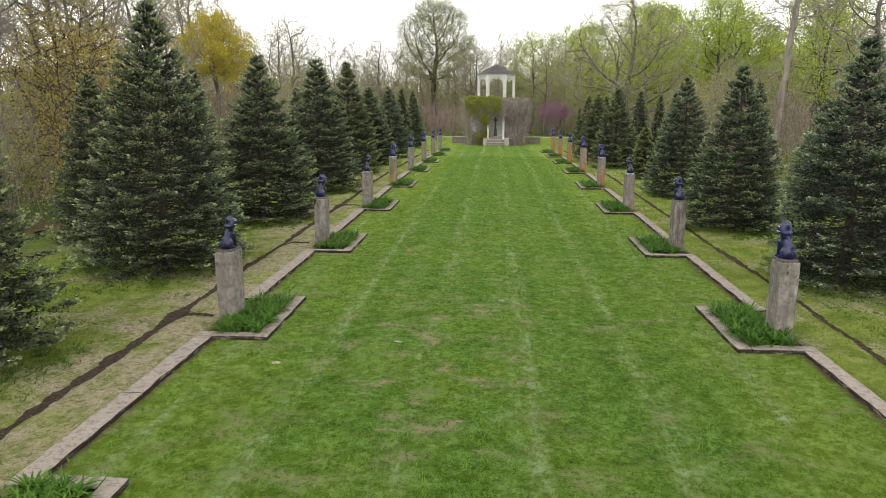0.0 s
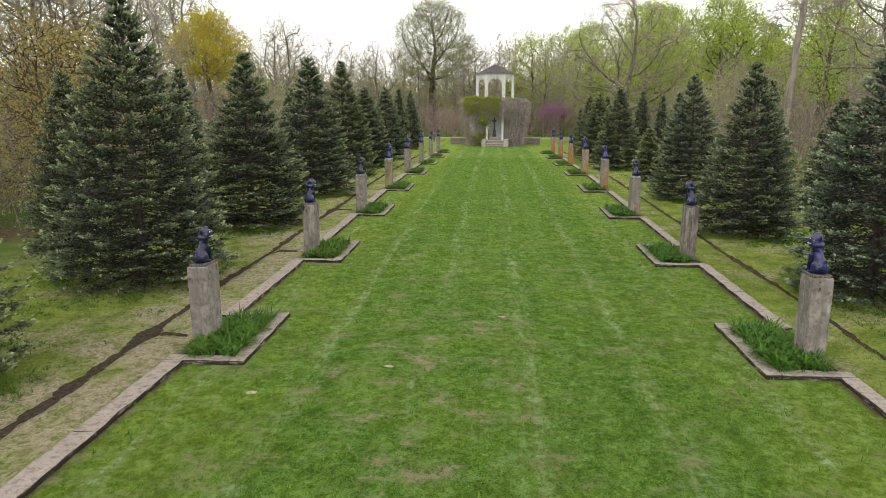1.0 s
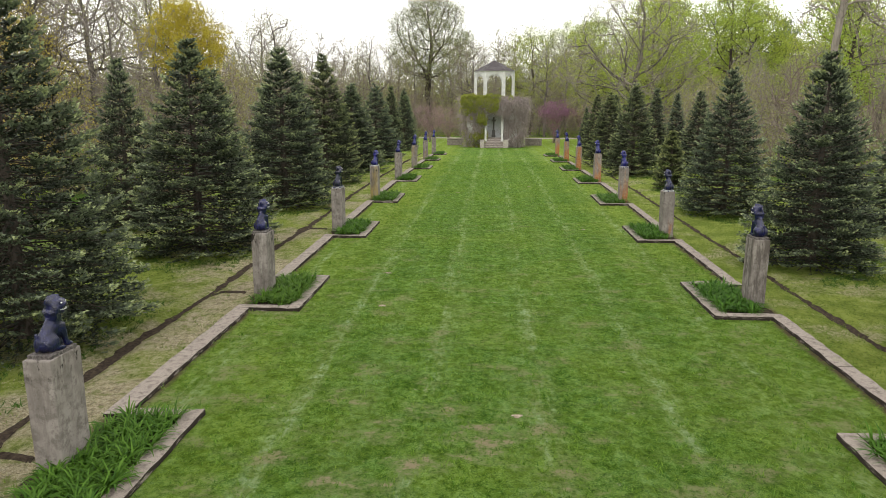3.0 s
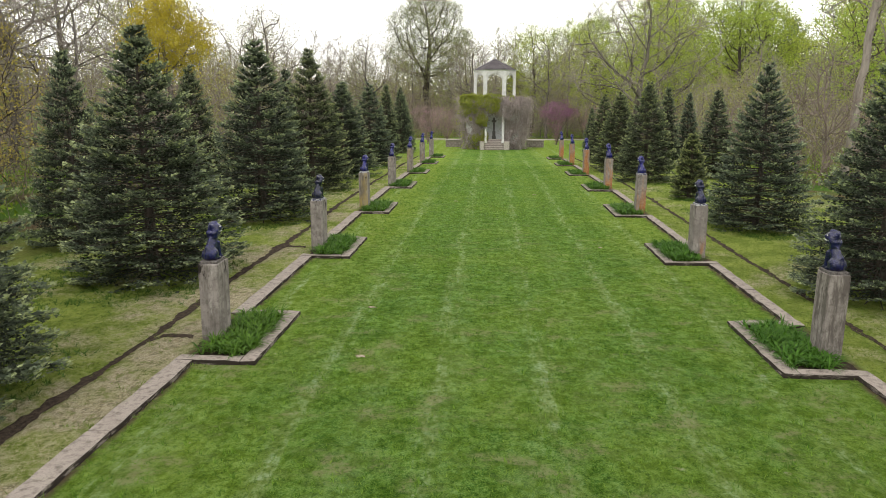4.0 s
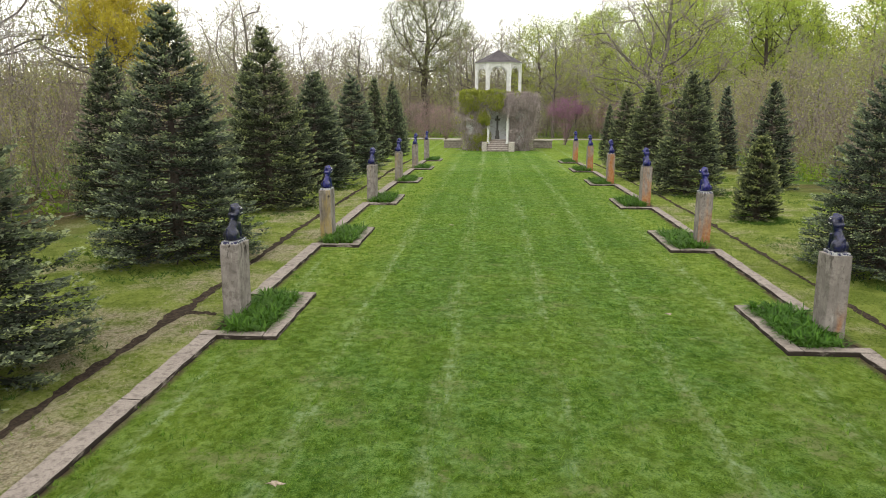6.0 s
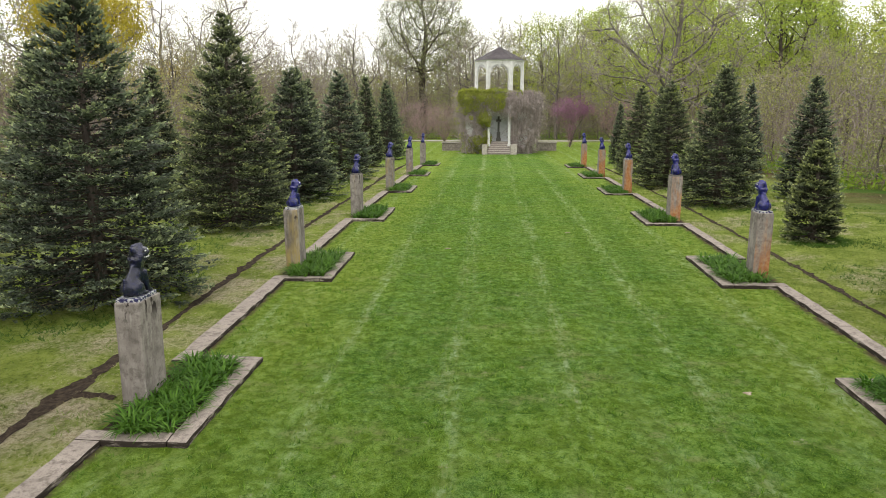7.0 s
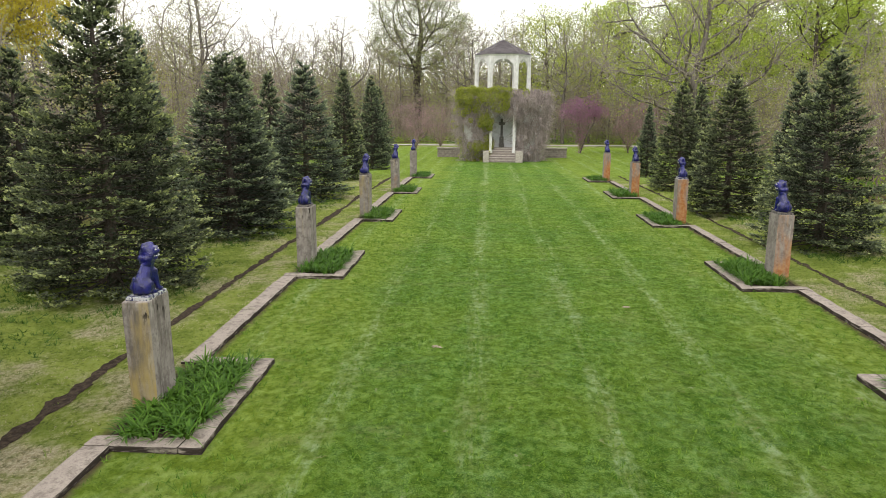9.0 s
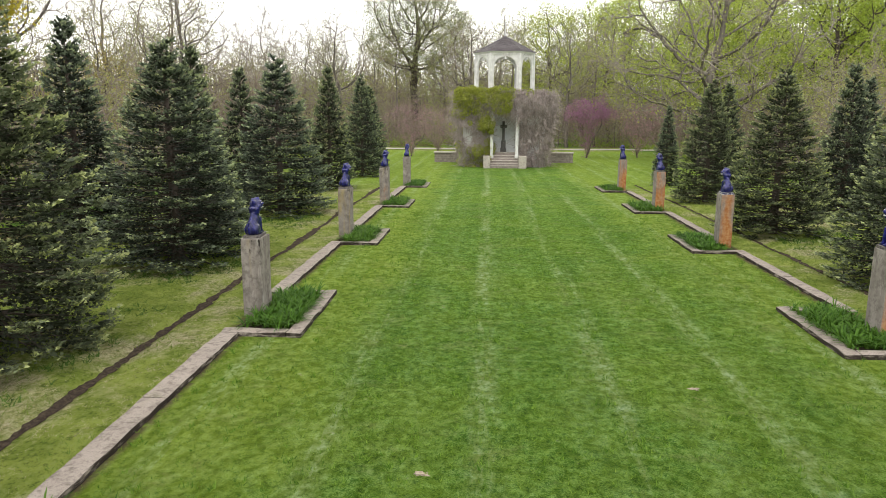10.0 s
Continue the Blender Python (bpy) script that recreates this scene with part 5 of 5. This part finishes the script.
def build_backdrop():
    """The last of the woodland, a far uneven band that closes the view under the crowns."""
    v, f, n = [], [], 400
    for i in range(n + 1):
        a = 2 * math.pi * i / n
        x, y = 330 * math.sin(a), 60 + 330 * math.cos(a)
        h = 9 + 4 * noise.noise((math.cos(a) * 14, math.sin(a) * 14, 1)) + 3.5 * noise.noise((math.cos(a) * 60, math.sin(a) * 60, 4))
        v += [(x, y, -3), (x, y, h)]
        if i:
            f.append((2 * i - 2, 2 * i - 1, 2 * i + 1, 2 * i))
    tagged(new("backdrop", mesh_from("backdrop", v, f, [M_FARBAND])), "distant grey-brown band of woodland", "wood", kind="structure")


build_backdrop()


# ---- garden tower ----
TX, TY, TZ = -0.08, 81.2, -0.66


def wall_with_arch(w, h, arch_w, spring, rise, thick, seg=14):
    """A flat panel with an arched opening, standing on z = 0, centred on x, as a bmesh."""
    bm = bmesh.new()
    a = arch_w / 2
    curve = [(-a, 0.0), (-a, spring)] + [(-a * math.cos(math.pi * i / seg), spring + rise * math.sin(math.pi * i / seg)) for i in range(1, seg)] + [(a, spring), (a, 0.0)]
    outer = [(-w / 2, 0.0), (-w / 2, spring)] + [(-w / 2 + w * i / seg, h) for i in range(0, seg + 1)][1:-1] + [(w / 2, spring), (w / 2, 0.0)]
    outer[2] = (-w / 2, h)
    outer[-3] = (w / 2, h)
    lay = []
    for yy in (-thick / 2, thick / 2):
        lay.append(([bm.verts.new((x, yy, z)) for x, z in curve], [bm.verts.new((x, yy, z)) for x, z in outer]))
    (ci, oi), (cj, oj) = lay
    n = len(curve)
    for k in range(n - 1):
        bm.faces.new((oi[k], oi[k + 1], ci[k + 1], ci[k]))
        bm.faces.new((cj[k], cj[k + 1], oj[k + 1], oj[k]))
        bm.faces.new((ci[k], ci[k + 1], cj[k + 1], cj[k]))
        bm.faces.new((oi[k + 1], oi[k], oj[k], oj[k + 1]))
    for k in (0, n - 1):
        bm.faces.new((ci[k], cj[k], oj[k], oi[k]))
    bmesh.ops.recalc_face_normals(bm, faces=bm.faces[:])
    return bm


def placed(bm, m):
    bm.transform(m)
    return bm


def build_tower():
    root = empty("garden_tower", "white two-storey garden tower with an open hexagonal lantern and slate roof", "tower", TX, TY, TZ)
    # lower storey: a room with an open front
    part("side_wall", box(-2.75, -0.95, -2.0, -1.75, -0.3, 4.56), M_PAINT, root)
    part("side_wall", box(0.95, 2.75, -2.0, -1.75, -0.3, 4.56), M_PAINT, root)
    part("side_wall", box(-2.75, -2.5, -1.74, 2.4, -0.3, 4.56), M_PAINT, root)
    part("side_wall", box(2.5, 2.75, -1.74, 2.4, -0.3, 4.56), M_PAINT, root)
    part("back_wall", box(-2.49, 2.49, 2.15, 2.4, -0.3, 4.56), M_PAINT, root)
    part("lintel", box(-0.94, 0.94, -2.0, -1.75, 3.85, 4.56), M_PAINT, root)
    part("roof_terrace", box(-2.95, 2.95, -2.25, 2.55, 4.57, 4.75, 0.03), M_PAINT, root)
    part("room_floor", box(-2.49, 2.49, -1.74, 2.14, 0.7, 0.925), M_STONE, root)
    # steps and cheek walls
    for i in range(6):
        y0 = -3.25 + 0.21 * i
        # risers take the darker block colour to paint the shadow under each tread
        step = part("step", box(-0.92, 0.94, y0 + 0.025, -2.01, 0.155 * i - (0.2 if i == 0 else 0.0), 0.155 * (i + 1) - 0.046), M_BRICK, root)
        part("tread", box(-0.925, 0.945, y0, -2.005 if i == 5 else y0 + 0.26, 0.155 * (i + 1) - 0.045, 0.155 * (i + 1), 0.01), M_STONE, step)
    part("cheek_wall", box(-1.36, -0.93, -3.32, -2.01, -0.2, 0.77, 0.02, 0.006, 2), M_STONE, root)
    part("cheek_wall", box(0.95, 1.47, -3.32, -2.01, -0.2, 0.77, 0.02, 0.006, 2), M_STONE, root)
    # door posts, panel and its ornament
    for x in (-0.82, 0.84):
        part("door_post", box(x - 0.10, x + 0.10, -2.62, -2.42, 0.60, 3.95, 0.012), M_PAINT, root)
        part("post_base", box(x - 0.13, x + 0.13, -2.65, -2.625, 0.60, 0.80, 0.01), M_PAINT, root)
    panel = part("door_panel", box(-1.2, 1.2, -1.10, -1.04, 0.93, 3.86), M_INNER, root, "pale grey recessed panel")
    orn = bmesh.new()
    for dims in ((-0.2, 0.2, 0.93, 1.2), (-0.15, 0.15, 1.2, 1.7), (-0.085, 0.085, 1.7, 3.0), (-0.22, 0.22, 2.55, 2.74)):
        b2 = box(dims[0] - 0.02, dims[1] - 0.02, -1.24, -1.105, dims[2], dims[3], 0.012)
        tmp = bpy.data.meshes.new("t")
        b2.to_mesh(tmp)
        b2.free()
        orn.from_mesh(tmp)
    part("cross_ornament", orn, M_IRON, panel, "slim dark cross standing on a stepped foot")
    # a pillar at the corner that shows through the vines
    part("corner_pillar", box(2.34, 2.50, -2.42, -2.26, -0.2, 1.9, 0.02, 0.006, 3), M_BRICK, root)
    # lantern: six posts, arched panels, ring, eaves
    R = 1.95
    pts = [(R * math.cos(math.radians(60 * k)), R * math.sin(math.radians(60 * k))) for k in range(6)]
    for k in range(6):
        (x0, y0), (x1, y1) = pts[k], pts[(k + 1) % 6]
        m = Matrix.Translation(((x0 + x1) / 2 * 0.985, (y0 + y1) / 2 * 0.985, 4.755)) @ Matrix.Rotation(math.atan2(y1 - y0, x1 - x0), 4, "Z")
        arch = part("arch_panel", placed(wall_with_arch(1.74, 2.67, 1.50, 1.76, 0.72, 0.10), m), M_PAINT, root)
        # small scalloped trim round the arch
        trim = bmesh.new()
        for i in range(13):
            t = math.pi * (i + 0.5) / 13
            bmesh.ops.create_uvsphere(trim, u_segments=6, v_segments=4, radius=0.045, matrix=m @ Matrix.Translation((-0.745 * math.cos(t), 0, 1.76 + 0.71 * math.sin(t))))
        bmesh.ops.create_cone(trim, cap_ends=True, segments=6, radius1=0.1, radius2=0.03, depth=0.2, matrix=m @ Matrix.Translation((0, 0, 2.40)))
        tagged(part("arch_trim", trim, M_PAINT, arch), kind="stuff")
        v, f = tube([(x0, y0, 4.755), (x0, y0, 7.42)], [0.125, 0.11], 8)
        me = mesh_from("lantern_post", v, f, [M_PAINT], smooth=True)
        post = mesh_part("lantern_post", me, root)
        part("post_foot", placed(box(-0.19, 0.19, -0.19, 0.19, 0, 0.16, 0.02), Matrix.Translation((x0, y0, 4.755)) @ Matrix.Rotation(math.radians(60 * k), 4, "Z")), M_PAINT, post)
    ring = bmesh.new()
    bmesh.ops.create_cone(ring, cap_ends=True, segments=6, radius1=2.02, radius2=2.12, depth=0.12, matrix=Matrix.Translation((0, 0, 7.48)) @ Matrix.Rotation(math.radians(30), 4, "Z"))
    part("eave_ring", ring, M_PAINT, root)
    dent = bmesh.new()
    for k in range(6):
        (x0, y0), (x1, y1) = pts[k], pts[(k + 1) % 6]
        for i in range(9):
            t = (i + 0.5) / 9
            a = math.atan2(y1 - y0, x1 - x0)
            bmesh.ops.create_cube(dent, size=1.0, matrix=Matrix.Translation(((x0 + (x1 - x0) * t) * 1.03, (y0 + (y1 - y0) * t) * 1.03, 7.38)) @ Matrix.Rotation(a, 4, "Z") @ Matrix.Diagonal((0.1, 0.07, 0.07, 1)))
    tagged(part("dentil_course", dent, M_PAINT, root), kind="stuff")
    # roof of slates on six slopes
    roof = bmesh.new()
    bmesh.ops.create_cone(roof, cap_ends=True, segments=6, radius1=2.08, radius2=0.02, depth=1.10, matrix=Matrix.Translation((0, 0, 7.54 + 0.55)) @ Matrix.Rotation(math.radians(30), 4, "Z"))
    roof = part("roof", roof, M_SHINGLE, root, "grey slate six-sided roof")
    base = bpy.data.meshes.new("slate")
    sb = box(-0.5, 0.5, -0.5, 0.5, -0.5, 0.5)
    sb.to_mesh(base)
    sb.free()
    base.materials.append(M_SHINGLE)
    rng = random.Random(3)
    courses = 13
    for k in range(6):
        a0, a1 = math.radians(60 * k), math.radians(60 * k + 60)
        for c in range(courses):
            u = (c + 0.35) / courses
            r = 2.12 * (1 - u)
            p0, p1 = Vector((r * math.cos(a0), r * math.sin(a0), 7.555 + 1.1 * u)), Vector((r * math.cos(a1), r * math.sin(a1), 7.555 + 1.1 * u))
            w = (p1 - p0).length
            count = max(1, round(w / 0.40))
            ex = (p1 - p0).normalized()
            up = (Vector((0, 0, 8.655)) - (p0 + p1) / 2).normalized()
            nz = ex.cross(up)
            for i in range(count):
                c0 = p0 + ex * w * (i + 0.5) / count + nz * (0.012 + rng.uniform(0, 0.008))
                rot = Matrix((ex, up, nz)).transposed().to_4x4()
                ob = mesh_part("slate", base, roof)
                ob.matrix_basis = Matrix.Translation(c0) @ rot @ Matrix.Rotation(radians(1.5), 4, "X") @ Matrix.Diagonal((w / count - 0.010, 0.14, 0.010, 1))
    v, f = tube([(0, 0, 8.55), (0, 0, 8.68), (0, 0, 8.76), (0, 0, 8.82), (0, 0, 9.6)], [0.10, 0.06, 0.10, 0.045, 0.025], 10)
    mesh_part("finial", mesh_from("finial", v, f, [M_PAINT], smooth=True), root)


build_tower()


def build_vines():
    """Climbers over the lower storey: leafy yellow-green on one half, bare stems on the other; both overhang at the top."""
    rng = np.random.default_rng(31)

    def shell(n, side):
        """Points in a lumpy coat round the lower storey, with the way out."""
        out = []
        while len(out) < n:
            t = rng.random()
            z = 4.95 * rng.random() ** 0.85
            lump = 0.55 * noise.noise((side * 3, z * 0.8, t * 4)) + 0.25 * noise.noise((z * 2.2, t * 9, side))
            edge = 2.72 + 0.5 * min(1.0, z / 3.2) + 0.35 * noise.noise((z * 1.1, side * 5, 2)) + 0.15 * noise.noise((z * 3.5, side * 5, 6))
            if t < 0.66:
                x = rng.uniform(-0.3, edge) * side
                arch = 3.2 + 0.35 * math.sin(5 * x) + 0.3 * noise.noise((x * 2.0, 1, 1))
                if -0.80 < x < 1.02 and z < arch:
                    continue
                bulge = 0.42 + 0.55 * noise.noise((x * 0.8, z * 0.7, 3)) + 0.3 * noise.noise((x * 2.0, z * 2.0, 8)) + 0.10 * z
                if noise.noise((x * 1.5, z * 1.1, 12)) < -0.28 and z < 3.9:
                    continue
                round_off = min(1.0, max(0.12, (edge - abs(x)) * 1.6)) * min(1.0, max(0.15, (5.1 - z) * 1.8))
                out.append((x, -2.05 - rng.random() ** 0.6 * max(0.08, bulge) * round_off, z, 0, -1, 0.0))
            elif t < 0.84:
                out.append((side * (edge - 0.2 + rng.random() ** 1.2 * max(0.1, 0.4 + lump)), rng.uniform(-2.3, 2.5), z, side, 0, 0))
            else:
                x = rng.uniform(-0.3, 3.15) * side
                out.append((x, rng.uniform(-2.5, -1.3), 4.70 + rng.random() ** 1.5 * max(0.04, 0.16 + 0.45 * noise.noise((x * 1.6, 4, 1))), 0, -0.4, 1))
        return np.array(out)

    def stems(n, side):
        s = shell(n, side)
        p, o = s[:, :3], s[:, 3:]
        d = rng.normal(0, 0.9, p.shape) * np.array([1, 0.4, 0.8]) + np.array([0, 0, -0.45]) + o * 0.08
        L = rng.uniform(0.10, 0.30, (n, 1))
        q = p + d * L
        e = q + (d + rng.normal(0, 0.5, p.shape) + np.array([0, 0, -0.4])) * L * 0.6
        for a in (q, e):
            a[:, 2] = np.clip(a[:, 2], 0.02, 5.1)
        return tubes_np(np.concatenate([np.column_stack([p, q, np.full(n, 0.015), np.full(n, 0.011)]), np.column_stack([q, e, np.full(n, 0.011), np.full(n, 0.006)])]), 3)

    for name, side, label in (("leafy_vine", -1, "yellow-green leafy climber covering half of the tower's base"), ("bare_vine", 1, "leafless grey-brown climber matted over half of the tower's base")):
        root = empty(name, label, "climber", TX, TY, TZ)
        v, f = stems(5600 if side < 0 else 8000, side)
        tagged(mesh_part("stem_tangle", mesh_from("stem_tangle", v, f, [M_DRYVINE]), root), kind="stuff")
        # leaves hang in lumps: thick in the middle of the leafy half and along the top
        c = shell(620 if side < 0 else 90, side)
        x, z = c[:, 0], c[:, 2]
        thick = np.array([noise.noise((px * 0.9, pz * 0.9, 21)) for px, pz in zip(x, z)])
        if side < 0:
            body = (x > -2.05 + 0.3 * np.sin(z * 1.9)) & (thick > -0.22)
            keep = body | ((z > 3.7) & (thick > -0.1)) | (rng.random(len(c)) < 0.10)
        else:
            keep = ((z > 4.1) & (x < 0.9)) | ((z > 4.6) & (rng.random(len(c)) < 0.2))
        c = c[keep]
        m = 120
        size = np.repeat(rng.uniform(0.12, 0.34, (len(c), 1)), m, axis=0)
        d = rng.normal(0, 1, (len(c) * m, 3))
        d /= np.linalg.norm(d, axis=1, keepdims=True)
        out = np.repeat(c[:, 3:], m, axis=0)
        p = np.repeat(c[:, :3], m, axis=0) + d * size * np.array([1.0, 0.8, 1.15]) + out * 0.1
        p[:, 2] = np.maximum(p[:, 2], 0.05)
        L = rng.uniform(0.055, 0.115, len(p))
        v, f = kites(p, d * 0.6 + out * 0.4 + np.array([0, 0, -0.6]), L, L * 0.5, rng, 1.0, slim=True)
        tagged(mesh_part("leaf_cover", mesh_from("leaf_cover", v, f, [M_VINE]), root), kind="stuff")


build_vines()


def build_low_wall(x0, x1):
    root = empty("low_wall", "low stone-block garden wall with a flat coping", "wall", (x0 + x1) / 2, 84.0, -0.78, group="low walls beside the tower")
    w = x1 - x0
    part("core", box(-w / 2 + 0.02, w / 2 - 0.02, -0.17, 0.17, -0.2, 0.68), M_MORTAR, root)
    part("coping", box(-w / 2 - 0.05, w / 2 + 0.05, -0.26, 0.26, 0.685, 0.78, 0.015), M_STONE, root)
    base = bpy.data.meshes.new("block")
    b = box(-0.5, 0.5, -0.5, 0.5, -0.5, 0.5)
    b.to_mesh(base)
    b.free()
    base.materials.append(M_BRICK)
    for row in range(4):
        x = -w / 2
        i = 0
        while x < w / 2 - 0.01:
            L = min(0.42 if (i or row % 2) else 0.22, w / 2 - x)
            ob = mesh_part("block", base, root)
            ob.matrix_basis = Matrix.Translation((x + L / 2, 0, 0.09 + 0.17 * row)) @ Matrix.Diagonal((L - 0.014, 0.37, 0.156, 1))
            x += L
            i += 1


build_low_wall(-5.1, -3.3)
build_low_wall(3.3, 5.1)


# ---- loose grass ----
def blades(name, label, pts, height, per, mat, seed, lean=0.6, width=0.004):
    rng = np.random.default_rng(seed)
    pts = np.repeat(np.asarray(pts, dtype=float), per, axis=0)
    n = len(pts)
    pts[:, :2] += rng.normal(0, 0.018, (n, 2))
    h = height * rng.uniform(0.55, 1.25, (n, 1))
    d = np.column_stack([rng.normal(0, lean, (n, 2)), np.ones(n)]) * h
    az = rng.uniform(0, 6.28, n)
    w = np.column_stack([np.cos(az), np.sin(az), np.zeros(n)]) * width
    v = np.stack([pts - w, pts + w, pts + d], axis=1).reshape(-1, 3)
    tagged(new(name, mesh_from(name, v, np.arange(n * 3).reshape(-1, 3), [mat])), label, "grass", kind="stuff")


def in_bed(x, y):
    for beds, lo, hi in ((LEFT_BEDS, -5.4, -3.97), (RIGHT_BEDS, 3.87, 5.4)):
        if lo < x < hi:
            for n, f in beds:
                if n - 0.03 < y < f + 0.03:
                    return True
    return False


def build_grass():
    rng = random.Random(12)
    lawn, tuft, rough, straw, tall = [], [], [], [], []
    while len(lawn) + len(tuft) < 36000:
        y = 4.0 + 52 * rng.random() ** 1.15
        x = rng.uniform(-4.95, 4.93)
        if not in_bed(x, y):
            thick = noise.noise((x * 5.5, y * 5.5, 2)) + 0.5 * noise.noise((x * 1.7, y * 1.7, 6))
            (tuft if thick > 0.18 else lawn).append((x, y, LAWN_Z - 0.003 + grade(y)))
    for _ in range(46000):
        y = 6 + 52 * rng.random() ** 1.3
        x = rng.choice((-1, 1)) * (5.26 + 6.8 * rng.random() ** 1.4)
        if abs(abs(x) - 6.2) < 0.08:
            continue
        dry = 0.5 + 0.6 * noise.noise((x * 0.9, y * 0.9, 5)) + 0.3 * noise.noise((x * 3.1, y * 3.1, 2)) + (0.30 if x < 0 and abs(x) < 7.0 else -0.12) - y * 0.005
        (straw if dry > 0.55 else rough).append((x, y, ground_z(x, y) - 0.005))
    for _ in range(16000):
        y = 8 + 46 * rng.random()
        x = rng.choice((-1, 1)) * rng.uniform(6.5, 12.5)
        if noise.noise((x * 0.5, y * 0.5, 1)) + 0.4 * noise.noise((x * 1.9, y * 1.9, 4)) > 0.22:
            tall.append((x, y, ground_z(x, y) - 0.01))
    # weeds round each fir, their dark colour also painting in the fir's shadow
    for fx, fy, _, r, _, _ in FIRS:
        if fy < 56 and abs(fx) < 11:
            for _ in range(640):
                a, q = rng.uniform(0, 2 * math.pi), r * rng.uniform(0.65, 1.2)
                x, y = fx + q * math.cos(a), fy + q * math.sin(a)
                if noise.noise((x * 0.8, y * 0.8, 9)) > -0.15 and abs(x) > 6.6:
                    tall.append((x, y, ground_z(x, y) - 0.01))
    blades("lawn_grass", "short mown blades of bright green grass", lawn, 0.038, 3, M_BLADE, 1, 0.6, 0.005)
    blades("lawn_tufts", "thicker tufts in the mown lawn", tuft, 0.062, 5, M_BLADE, 5, 0.55, 0.006)
    blades("rough_grass", "uneven green grass and weeds beyond the kerb", rough, 0.06, 2, M_WEED, 2, 0.7, 0.0065)
    blades("dry_grass", "pale dead grass lying beside the kerb", straw, 0.024, 8, M_STRAW, 3, 1.2, 0.0032)
    blades("tall_weeds", "leafy green weeds under the conifers, coloured dark for the shade there", tall, 0.085, 5, M_SHADEWEED, 4, 0.9, 0.010)


build_grass()
